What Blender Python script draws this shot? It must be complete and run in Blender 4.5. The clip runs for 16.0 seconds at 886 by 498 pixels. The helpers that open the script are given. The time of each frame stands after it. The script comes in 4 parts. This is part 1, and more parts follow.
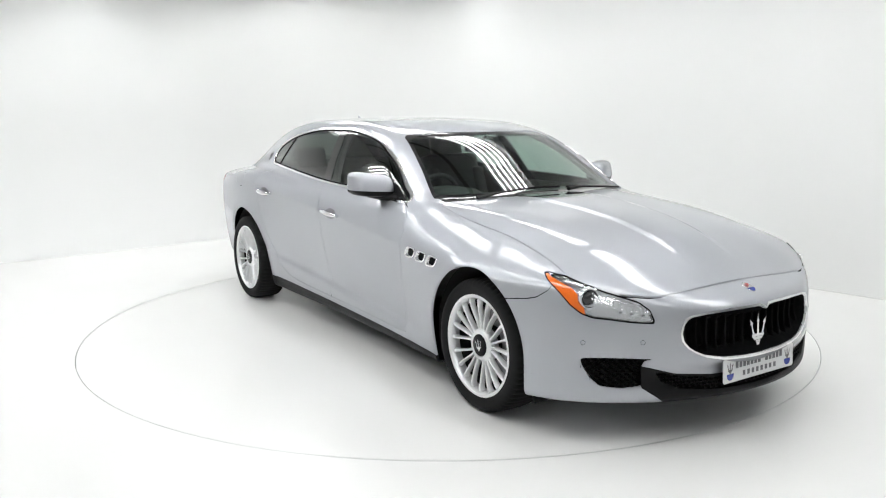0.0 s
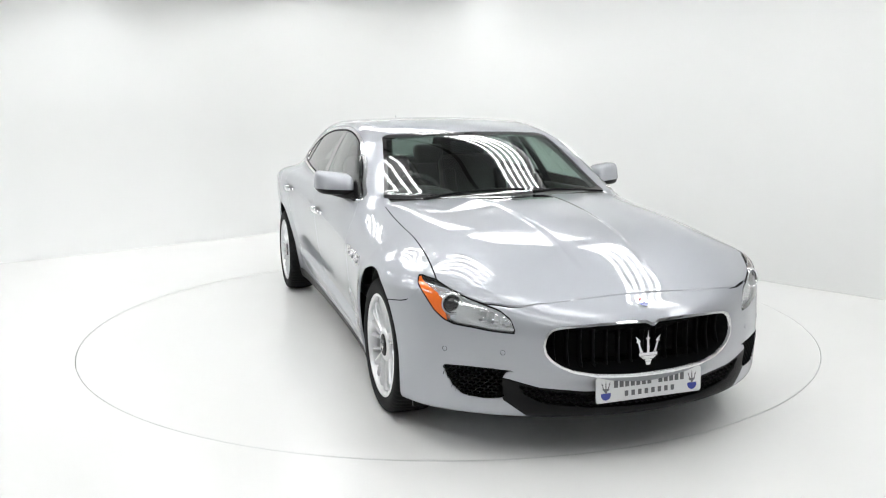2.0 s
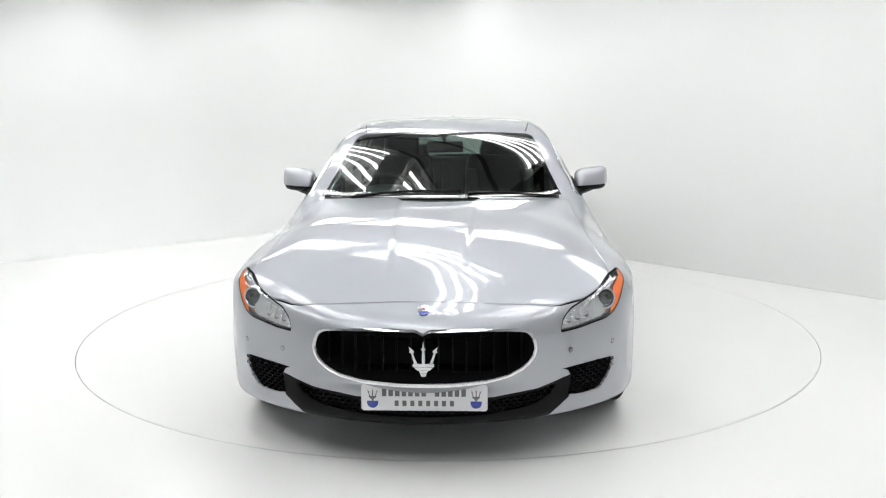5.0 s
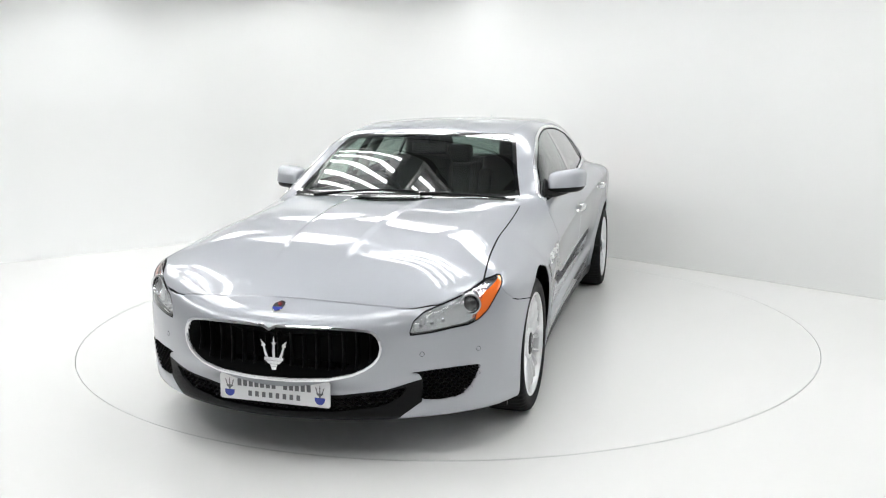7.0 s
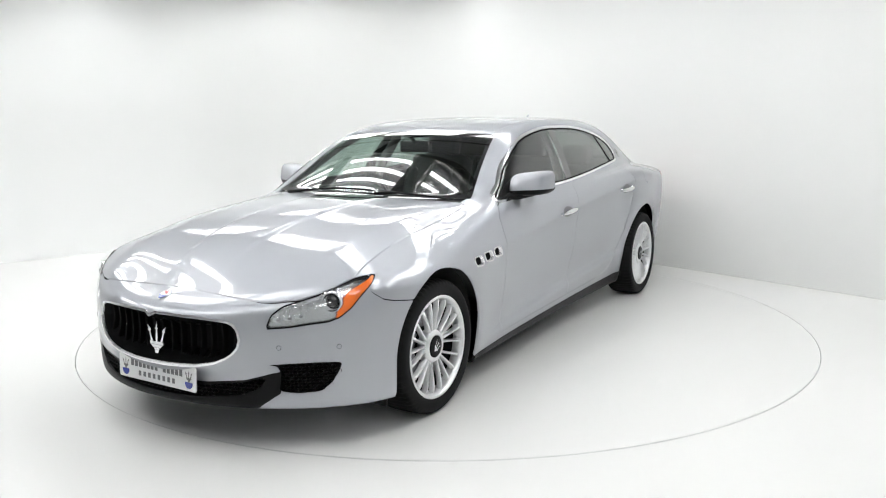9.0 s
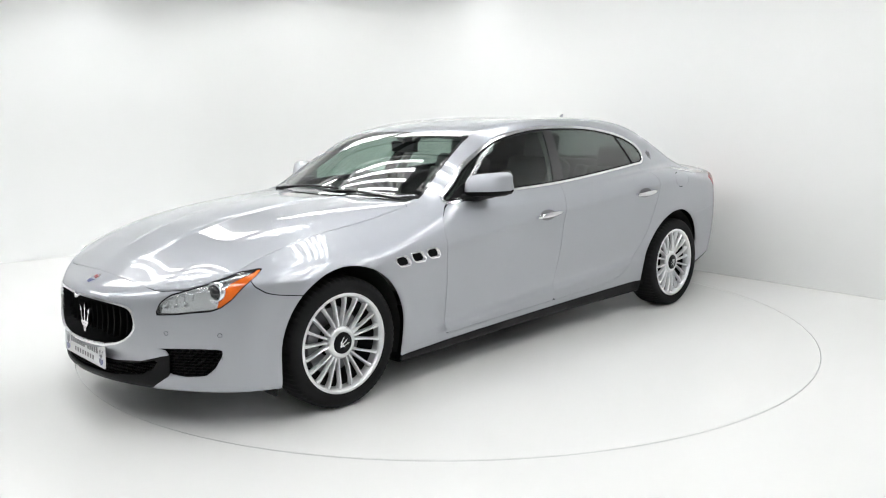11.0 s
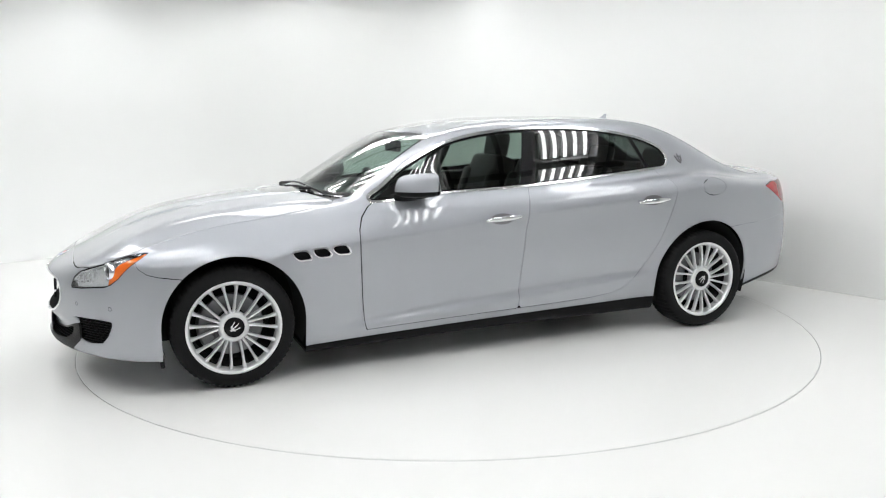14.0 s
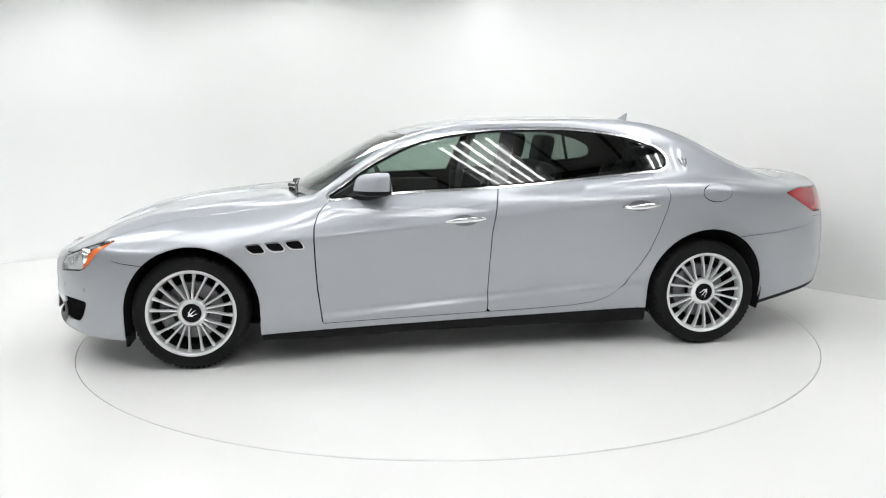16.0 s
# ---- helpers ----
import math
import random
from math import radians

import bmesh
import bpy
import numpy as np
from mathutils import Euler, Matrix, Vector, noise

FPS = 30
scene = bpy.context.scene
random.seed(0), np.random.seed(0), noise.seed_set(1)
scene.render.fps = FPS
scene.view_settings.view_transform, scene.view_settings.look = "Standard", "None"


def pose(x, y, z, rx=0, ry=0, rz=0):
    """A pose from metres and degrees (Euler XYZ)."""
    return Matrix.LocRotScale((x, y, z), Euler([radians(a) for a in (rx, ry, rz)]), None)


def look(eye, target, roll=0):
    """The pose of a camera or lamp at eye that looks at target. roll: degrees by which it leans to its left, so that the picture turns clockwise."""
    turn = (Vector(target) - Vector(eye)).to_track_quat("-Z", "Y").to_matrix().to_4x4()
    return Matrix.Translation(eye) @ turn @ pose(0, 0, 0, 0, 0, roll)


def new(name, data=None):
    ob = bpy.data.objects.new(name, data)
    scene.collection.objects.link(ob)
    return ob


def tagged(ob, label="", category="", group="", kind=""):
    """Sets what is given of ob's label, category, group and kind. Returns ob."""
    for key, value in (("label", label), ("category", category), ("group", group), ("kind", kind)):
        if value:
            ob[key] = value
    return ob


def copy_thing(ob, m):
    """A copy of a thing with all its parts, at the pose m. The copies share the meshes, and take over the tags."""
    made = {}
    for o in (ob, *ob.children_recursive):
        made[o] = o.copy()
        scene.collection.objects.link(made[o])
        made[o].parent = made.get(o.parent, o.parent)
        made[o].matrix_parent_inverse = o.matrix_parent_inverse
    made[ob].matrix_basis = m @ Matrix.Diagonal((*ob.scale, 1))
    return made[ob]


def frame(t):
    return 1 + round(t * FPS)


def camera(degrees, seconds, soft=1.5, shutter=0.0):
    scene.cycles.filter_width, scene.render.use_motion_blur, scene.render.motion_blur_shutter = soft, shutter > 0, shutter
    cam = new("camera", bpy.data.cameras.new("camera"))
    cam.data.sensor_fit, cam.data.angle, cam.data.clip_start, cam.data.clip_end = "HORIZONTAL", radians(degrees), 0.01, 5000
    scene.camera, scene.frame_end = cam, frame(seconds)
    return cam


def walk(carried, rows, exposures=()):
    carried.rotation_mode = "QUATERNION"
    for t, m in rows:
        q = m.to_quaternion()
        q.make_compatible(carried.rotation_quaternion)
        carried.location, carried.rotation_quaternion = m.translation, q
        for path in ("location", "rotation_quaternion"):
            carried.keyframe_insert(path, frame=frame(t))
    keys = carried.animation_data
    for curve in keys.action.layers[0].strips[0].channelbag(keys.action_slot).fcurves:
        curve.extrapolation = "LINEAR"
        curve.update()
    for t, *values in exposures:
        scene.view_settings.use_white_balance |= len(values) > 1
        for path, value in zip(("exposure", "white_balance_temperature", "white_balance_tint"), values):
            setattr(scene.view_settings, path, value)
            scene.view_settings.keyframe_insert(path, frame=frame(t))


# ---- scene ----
# ---------- camera: stands still on its tripod ----------
cam = camera(57.77, 16.0, 1.1)
EYE = pose(0, -5.736, 1.454, 90 - 9.32, 0, 0.258) @ pose(0, 0, 0, 0, 0, -0.431)
walk(cam, [(0.0, EYE), (16.0, EYE)])


# ---------- light and exposure ----------
world = bpy.data.worlds.new("studio")
world.use_nodes = True
world.node_tree.nodes["Background"].inputs["Color"].default_value = (0.75, 0.8, 0.85, 1)
world.node_tree.nodes["Background"].inputs["Strength"].default_value = 0.02
scene.world = world
scene.view_settings.exposure = -0.11


# ---------- materials ----------
def material(name, base, rough=0.5, metal=0.0, coat=0.0, bump=0.0, scale=40.0, vary=0.0, spec=0.5, stretch=None, blotch=0.0, emit=None, power=0.0, coat_ior=1.5):
    """A principled surface with a fine grain, a slow variation of tone and gloss, and a small relief."""
    m = bpy.data.materials.new(name)
    m.use_nodes = True
    n, l = m.node_tree.nodes, m.node_tree.links
    b = n["Principled BSDF"]
    b.inputs["Base Color"].default_value = (*base, 1)
    b.inputs["Roughness"].default_value = rough
    b.inputs["Metallic"].default_value = metal
    b.inputs["Coat Weight"].default_value = coat
    b.inputs["Coat Roughness"].default_value = 0.015
    b.inputs["Coat IOR"].default_value = coat_ior
    b.inputs["Specular IOR Level"].default_value = spec
    if emit:
        b.inputs["Emission Color"].default_value = (*emit, 1)
        b.inputs["Emission Strength"].default_value = power
    if vary or bump or blotch:
        co = n.new("ShaderNodeTexCoord")
        mp = n.new("ShaderNodeMapping")
        mp.inputs["Scale"].default_value = stretch or (1, 1, 1)
        l.new(co.outputs["Object"], mp.inputs["Vector"])
        t = n.new("ShaderNodeTexNoise")
        t.inputs["Scale"].default_value, t.inputs["Detail"].default_value = scale, 4
        l.new(mp.outputs["Vector"], t.inputs["Vector"])
        if vary or blotch:
            t2 = n.new("ShaderNodeTexNoise")
            t2.inputs["Scale"].default_value, t2.inputs["Detail"].default_value = 1.3, 3
            l.new(co.outputs["Object"], t2.inputs["Vector"])
            h = n.new("ShaderNodeHueSaturation")
            h.inputs["Color"].default_value = (*base, 1)
            a = n.new("ShaderNodeMath")
            a.operation = "MULTIPLY_ADD"
            l.new(t.outputs["Fac"], a.inputs[0])
            a.inputs[1].default_value, a.inputs[2].default_value = 2 * vary, 1 - vary - blotch
            c = n.new("ShaderNodeMath")
            c.operation = "MULTIPLY_ADD"
            l.new(t2.outputs["Fac"], c.inputs[0])
            c.inputs[1].default_value = 2 * blotch
            l.new(a.outputs[0], c.inputs[2])
            l.new(c.outputs[0], h.inputs["Value"])
            l.new(h.outputs["Color"], b.inputs["Base Color"])
            r = n.new("ShaderNodeMath")
            r.operation = "MULTIPLY_ADD"
            l.new(t2.outputs["Fac"], r.inputs[0])
            r.inputs[1].default_value, r.inputs[2].default_value = 0.3 * rough, 0.85 * rough
            l.new(r.outputs[0], b.inputs["Roughness"])
        if bump:
            u = n.new("ShaderNodeBump")
            u.inputs["Strength"].default_value, u.inputs["Distance"].default_value = 0.5, bump
            l.new(t.outputs["Fac"], u.inputs["Height"])
            l.new(u.outputs["Normal"], b.inputs["Normal"])
    return m


def pane_material(name, tint, gloss=1.0, ior=1.5):
    """Thin glass: the view through it is tinted, and Fresnel drives the gloss."""
    m = bpy.data.materials.new(name)
    m.use_nodes = True
    n, l = m.node_tree.nodes, m.node_tree.links
    n.remove(n["Principled BSDF"])
    clear, shine, mix, edge, curve, gain = (n.new("ShaderNode" + k) for k in ("BsdfTransparent", "BsdfGlossy", "MixShader", "LayerWeight", "Math", "Math"))
    clear.inputs["Color"].default_value = (*tint, 1)
    shine.inputs["Color"].default_value = (gloss, gloss, gloss, 1)
    shine.inputs["Roughness"].default_value = 0.0
    edge.inputs["Blend"].default_value = 0.5
    base = 2 * ((ior - 1) / (ior + 1)) ** 2
    curve.operation, gain.operation = "POWER", "MULTIPLY_ADD"
    curve.inputs[1].default_value = 4.0
    gain.inputs[1].default_value, gain.inputs[2].default_value = 1 - base, base
    l.new(edge.outputs["Facing"], curve.inputs[0])
    l.new(curve.outputs[0], gain.inputs[0])
    l.new(gain.outputs[0], mix.inputs[0])
    l.new(clear.outputs[0], mix.inputs[1])
    l.new(shine.outputs[0], mix.inputs[2])
    l.new(mix.outputs[0], n["Material Output"].inputs["Surface"])
    return m


PAINT = material("silver_metallic_paint", (0.44, 0.456, 0.490), 0.50, 0.86, 1.0, 0.0, 900, 0.12, coat_ior=1.62)
SHELL = material("black_seam_rubber", (0.006, 0.006, 0.0065), 0.75, spec=0.1)
CHROME = material("chrome", (0.85, 0.86, 0.88), 0.07, 1.0, 0.0, 0.0, 60, 0.02)
SATIN = material("satin_aluminium", (0.78, 0.785, 0.795), 0.30, 0.55, 0.5, 0.0, 120, 0.03)
PLASTIC = material("black_grained_plastic", (0.006, 0.006, 0.0065), 0.4, 0, 0, 0.0006, 700, 0.15, 0.14)
GLOSSBLACK = material("gloss_black", (0.008, 0.008, 0.009), 0.08, 0, 1.0)
TYRE = material("tyre_rubber", (0.010, 0.010, 0.0105), 0.72, 0, 0, 0.0006, 260, 0.2, 0.17)
WELL = material("arch_felt_and_barrel_shade", (0.012, 0.012, 0.012), 0.95, 0, 0, 0.001, 200, 0.2)
DISC = material("brake_disc_steel", (0.22, 0.22, 0.23), 0.35, 1.0, 0, 0.0, 300, 0.1)
CALIPER = material("caliper_grey_and_cup_shade", (0.2, 0.2, 0.21), 0.4, 0.5)
WINDSCREEN = pane_material("windscreen_glass", (0.66, 0.80, 0.74), 1.0, 1.5)
SIDEGLASS = pane_material("green_side_glass", (0.55, 0.65, 0.60), 1.0, 1.5)
DARKGLASS = pane_material("dark_tinted_glass", (0.38, 0.44, 0.41), 1.0, 1.5)
BOWL = material("silvered_lamp_bowl", (0.92, 0.93, 0.94), 0.16, 1.0, 0.0, 0.001, 60, 0.03)
LAMPBOWL = material("bright_lamp_bowl", (0.84, 0.85, 0.86), 0.16, 0.75, 0.2, 0.004, 38, 0.08)
REARGLASS = pane_material("privacy_rear_glass", (0.27, 0.32, 0.30), 1.0, 1.5)
LENS = pane_material("clear_lamp_lens", (0.95, 0.96, 0.97), 1.0, 1.45)
AMBER = material("amber_reflector", (0.85, 0.16, 0.015), 0.15, 0, 1.0, 0.0, 120, 0.1)
REDLAMP = material("red_tail_lens", (0.36, 0.008, 0.012), 0.2, 0, 0.4, 0.0, 90, 0.1)
LEATHER = material("black_leather", (0.012, 0.012, 0.012), 0.5, 0, 0, 0.0008, 300, 0.2)
TRIMGREY = material("grey_cabin_fabric", (0.16, 0.16, 0.155), 0.85, 0, 0, 0.0006, 400, 0.1)
PLATE = material("white_plate", (0.72, 0.73, 0.74), 0.25, 0, 0.4, 0, 40, 0.01)
INK = material("dark_grey_print", (0.12, 0.12, 0.13), 0.4)
BLUE = material("blue_enamel", (0.03, 0.05, 0.33), 0.2, 0, 1.0)
REDINK = material("red_enamel", (0.5, 0.05, 0.05), 0.3)
WALLPAINT = material("white_studio_wall", (0.775, 0.78, 0.772), 0.5, 0, 0, 0.0, 60, 0.006, 0.22)
FLOORPAINT = material("glossy_white_floor", (0.865, 0.865, 0.852), 0.25, 0, 0, 0.0, 30, 0.006, 0.4)
EDGE = material("pale_metal_edge", (0.72, 0.73, 0.72), 0.4, 0.5)
SEAM = material("dark_floor_joint", (0.22, 0.22, 0.22), 0.8)
CEILING = material("grey_sheet_ceiling", (0.42, 0.43, 0.43), 0.8, 0, 0, 0.001, 60, 0.05)
REFLECTOR = material("white_lamp_reflector", (0.6, 0.6, 0.6), 0.4, 0.3)
HOUSING = material("grey_lamp_housing", (0.30, 0.30, 0.30), 0.6)
RIB = material("black_ceiling_rib", (0.02, 0.02, 0.02), 0.7)
REARWALL = material("pale_grey_rear_wall", (0.50, 0.505, 0.505), 0.7, 0, 0, 0.001, 60, 0.03)
TUBE = material("lit_lamp_tube", (0.9, 0.9, 0.9), 0.4, emit=(0.992, 1.0, 1.0), power=12.7)


# ---------- the car's shape as a smooth field (car axes: x ahead, y to its left, z up) ----------
class Curve:
    """A natural cubic spline through a few knots."""

    def __init__(self, *knots):
        k = sorted(knots)
        self.x = np.array([a for a, _ in k], float)
        self.y = np.array([b for _, b in k], float)
        n, h = len(k), np.diff(self.x)
        A, r = np.eye(n), np.zeros(n)
        for i in range(1, n - 1):
            A[i, i - 1:i + 2] = h[i - 1], 2 * (h[i - 1] + h[i]), h[i]
            r[i] = 6 * ((self.y[i + 1] - self.y[i]) / h[i] - (self.y[i] - self.y[i - 1]) / h[i - 1])
        self.m = np.linalg.solve(A, r)

    def __call__(self, v, slope=False):
        v = np.asarray(v, float)
        c = np.clip(v, self.x[0], self.x[-1])
        i = np.clip(np.searchsorted(self.x, c) - 1, 0, len(self.x) - 2)
        h = self.x[i + 1] - self.x[i]
        a, b = (self.x[i + 1] - c) / h, (c - self.x[i]) / h
        d = (self.y[i + 1] - self.y[i]) / h - h / 6 * (self.m[i] * (3 * a * a - 1) - self.m[i + 1] * (3 * b * b - 1))
        if slope:
            return d
        s = a * self.y[i] + b * self.y[i + 1] + ((a ** 3 - a) * self.m[i] + (b ** 3 - b) * self.m[i + 1]) * h * h / 6
        return s + d * (v - c)


def smax(a, b, k):
    h = np.maximum(k - np.abs(a - b), 0) / k
    return np.maximum(a, b) + h ** 3 * k / 6


def smin(a, b, k):
    return -smax(-a, -b, k)


def ramp(a, b, v):
    u = np.clip((v - a) / (b - a), 0, 1)
    return u * u * u * (u * (6 * u - 15) + 10)


FRONT_AXLE, REAR_AXLE, HUB = 1.655, -1.516, 0.336
TOP = Curve((-2.72, 0.99), (-2.5, 1.032), (-2.2, 1.037), (-1.7, 1.072), (-1.0, 1.06), (-0.3, 1.035), (0.4, 1.01), (0.95, 1.0), (1.3, 0.985),
            (1.6, 0.956), (1.9, 0.905), (2.15, 0.827), (2.35, 0.732), (2.5, 0.66), (2.62, 0.612))
WIDE = Curve((-2.72, 0.72), (-2.43, 0.865), (-2.1, 0.935), (-1.8, 0.965), (-1.5, 0.972), (-1.0, 0.958), (-0.3, 0.945), (0.4, 0.945), (1.0, 0.956),
             (1.6, 0.970), (1.95, 0.955), (2.2, 0.915), (2.45, 0.85))
ROOF = Curve((-2.7, 0.80), (-2.35, 0.985), (-2.0, 1.128), (-1.7, 1.268), (-1.35, 1.396), (-0.95, 1.447), (-0.5, 1.452), (-0.05, 1.437), (0.2, 1.403), (0.5, 1.324),
             (0.8, 1.163), (1.1, 0.984), (1.4, 0.795))
SIDE = Curve((-2.5, 0.6), (-2.2, 0.68), (-1.8, 0.765), (-1.4, 0.825), (-0.8, 0.862), (-0.2, 0.872), (0.4, 0.862), (0.8, 0.835), (1.1, 0.80))
KEEL = Curve((-2.65, 0.36), (-2.3, 0.30), (-1.95, 0.215), (-1.5, 0.16), (0.0, 0.145), (1.5, 0.15), (2.1, 0.185), (2.45, 0.19), (2.65, 0.20))


def car_field(x, y, z):
    """Negative inside the closed body."""
    y = np.abs(y)
    y2 = y * y
    # lower body: sides, lid, nose, tail, belly
    crease = 0.832 - 0.092 * np.clip(x, -2.0, 1.5)
    dz = z - crease
    up = 0.5 * (dz + np.sqrt(dz * dz + 0.00004))
    low = dz - up
    side = WIDE(x) - 0.15 * (1 - 0.85 * ramp(1.6, 2.1, x)) * low * low - 0.24 * up - 0.6 * up * up
    side = side - ramp(0.4, 1.6, x) * 2.5 * up * up
    flank = ramp(-1.35, -0.7, x) * (1 - ramp(0.75, 1.25, x))
    side = side - 0.011 * (1 - np.exp(low / 0.07)) * ramp(-1.6, -0.9, x) * (1 - ramp(0.6, 1.5, x))
    tuck = z - (0.33 - 0.07 * x)
    side = side - 0.026 * ramp(-0.035, 0.04, tuck) * np.exp(-(np.maximum(tuck - 0.03, 0) / 0.16) ** 2) * flank
    for axle in (FRONT_AXLE, REAR_AXLE):
        reach = np.sqrt((x - axle) ** 2 + (z - HUB) ** 2 + 1e-6)
        side = side + 0.011 * np.exp(-((reach - 0.385) / 0.055) ** 2)
    f_side = (y - side) / 1.04
    hood = ramp(0.8, 1.5, x)
    ridge = 0.232 - 0.058 * (x - 1.1)
    lid = TOP(x) - 0.035 * y2 - hood * (0.05 + 0.03 * (1 - ramp(1.75, 2.15, x))) * y2 - (0.04 * ramp(1.7, 2.3, x) + 0.03 * (1 - ramp(-2.0, -1.4, x))) * y2
    lid = lid + hood * (0.009 * (1 - ramp(2.0, 2.35, x)) * (1 - ramp(-0.022, 0.022, y - ridge)) + 0.016 * np.exp(-((y - 0.60) / 0.20) ** 2))
    past = y - 0.655 + 0.03 * (x - 1.1)
    lid = lid - hood * (1 - ramp(1.85, 2.2, x)) * 0.055 * (past + np.sqrt(past * past + 0.0001))
    lid = lid + 0.014 * np.exp(-((x + 2.52) / 0.07) ** 2)
    f_top = (z - lid) / np.sqrt(1 + TOP(x, True) ** 2)
    dent = 0.042 * np.exp(-((z - 0.31) / 0.05) ** 2) * np.exp(-(y / 0.5) ** 4)
    f_nose = x - (2.62 - 0.48 * y2 - 0.1 * y2 ** 3 - 0.25 * (z - 0.42) ** 2 - dent)
    f_tail = -2.65 + 0.28 * y2 + 0.32 * y2 ** 3 + 0.5 * (z - 0.60) ** 2 - x
    f_keel = KEEL(x) - z
    f = smax(f_side, f_top, 0.13)
    f = smax(f, f_nose, 0.12)
    f = smax(f, f_tail, 0.10)
    f = smax(f, f_keel, 0.05)
    # cabin
    bow = x + 0.21 * y2 * ramp(-0.2, 0.6, x) - 0.2 * y2 * (1 - ramp(-1.9, -1.1, x))
    f_roof = (z - ROOF(bow) + 0.07 * y2) / np.sqrt(1 + ROOF(bow, True) ** 2)
    rise = np.maximum(z - 1.0, -0.08)
    f_wall = (y - SIDE(x) + 0.44 * rise + 0.38 * rise * rise) / 1.15
    g = smax(smax(f_roof, f_wall, 0.10), 0.78 - z, 0.02)
    g = smax(g, f_tail + 0.06, 0.05)
    k = 0.03 + 0.10 * (1 - ramp(-1.9, -0.9, x)) + 0.035 * ramp(0.4, 0.9, x) * ramp(0.55, 0.72, y)
    return smin(f, g, k)


def car_slope(p):
    e = 0.0012
    g = [car_field(*(p + e * np.eye(3)[i]).T) - car_field(*(p - e * np.eye(3)[i]).T) for i in range(3)]
    return np.stack(g, 1) / (2 * e)


def on_skin(p, rounds=2):
    for _ in range(rounds):
        g = car_slope(p)
        step = (car_field(*p.T) / np.maximum((g * g).sum(1), 0.05))[:, None] * g
        p = p - np.clip(step, -0.02, 0.02)
    return p


# ---------- building blocks ----------
def mesh_of(name, verts, faces, mat, normals=None, smooth=True):
    me = bpy.data.meshes.new(name)
    me.from_pydata([tuple(map(float, v)) for v in verts], [], faces)
    me.materials.append(mat)
    me.polygons.foreach_set("use_smooth", [smooth] * len(me.polygons))
    if normals is not None:
        me.normals_split_custom_set_from_vertices([tuple(map(float, v)) for v in normals])
    me.update()
    return me


def part(name, bm, mat, parent=None, label="", smooth=40):
    """Links a bmesh, or mesh data, as one object under its thing."""
    if isinstance(bm, bmesh.types.BMesh):
        me = bpy.data.meshes.new(name)
        bm.normal_update()
        for e in bm.edges:
            e.smooth = len(e.link_faces) == 2 and e.calc_face_angle(0) < radians(smooth)
        for f in bm.faces:
            f.smooth = True
        bm.to_mesh(me)
        bm.free()
        me.materials.append(mat)
    else:
        me = bm
    ob = new(name, me)
    ob.parent = parent
    return tagged(ob, label)


def box(bm, cx, cy, cz, sx, sy, sz, m=None, bevel=0.0):
    r = bmesh.ops.create_cube(bm, size=1, matrix=(m or Matrix()) @ Matrix.Translation((cx, cy, cz)) @ Matrix.Diagonal((sx, sy, sz, 1)))
    if bevel:
        es = list({e for v in r["verts"] for e in v.link_edges})
        bmesh.ops.bevel(bm, geom=es, offset=bevel, segments=3, profile=0.6, affect="EDGES")


def rod(bm, a, b, r1, r2=None, seg=12, caps=True):
    a, b = Vector(a), Vector(b)
    m = Matrix.Translation((a + b) / 2) @ (b - a).to_track_quat("Z", "Y").to_matrix().to_4x4()
    bmesh.ops.create_cone(bm, cap_ends=caps, segments=seg, radius1=r1, radius2=r1 if r2 is None else r2, depth=(b - a).length, matrix=m)


def lathe(bm, profile, seg=64, axis="y", m=None, close=False):
    """Turns (radius, along) pairs round the y axis."""
    m = m or Matrix()
    rings = []
    for i in range(seg):
        a = 2 * math.pi * i / seg
        rings.append([bm.verts.new(m @ Vector((r * math.cos(a), s, r * math.sin(a)))) for r, s in profile])
    n = len(profile)
    for i in range(seg):
        p, q = rings[i], rings[(i + 1) % seg]
        for j in range(n if close else n - 1):
            k = (j + 1) % n
            bm.faces.new((p[j], p[k], q[k], q[j]))


def prism(bm, outline, depth, m=None, bevel=0.0):
    """A flat outline in x, y thickened along z."""
    m = m or Matrix()
    lo = [bm.verts.new(m @ Vector((x, y, 0))) for x, y in outline]
    hi = [bm.verts.new(m @ Vector((x, y, depth))) for x, y in outline]
    f = bm.faces.new(hi)
    bm.faces.new(lo[::-1])
    for i in range(len(lo)):
        j = (i + 1) % len(lo)
        bm.faces.new((lo[i], lo[j], hi[j], hi[i]))
    if bevel:
        bmesh.ops.bevel(bm, geom=list(f.edges), offset=bevel, segments=2, affect="EDGES")


def tube(bm, pts, r, seg=10):
    """A round rod along a line of points."""
    pts = [Vector(p) for p in pts]
    rings = []
    for i, p in enumerate(pts):
        d = (pts[min(i + 1, len(pts) - 1)] - pts[max(i - 1, 0)]).normalized()
        u = d.cross(Vector((0.13, 0.2, 1))).normalized()
        w = d.cross(u)
        rings.append([bm.verts.new(p + r * (math.cos(a) * u + math.sin(a) * w)) for a in [2 * math.pi * k / seg for k in range(seg)]])
    for a, b in zip(rings, rings[1:]):
        for k in range(seg):
            bm.faces.new((a[k], a[(k + 1) % seg], b[(k + 1) % seg], b[k]))
    bm.faces.new(rings[0][::-1])
    bm.faces.new(rings[-1])


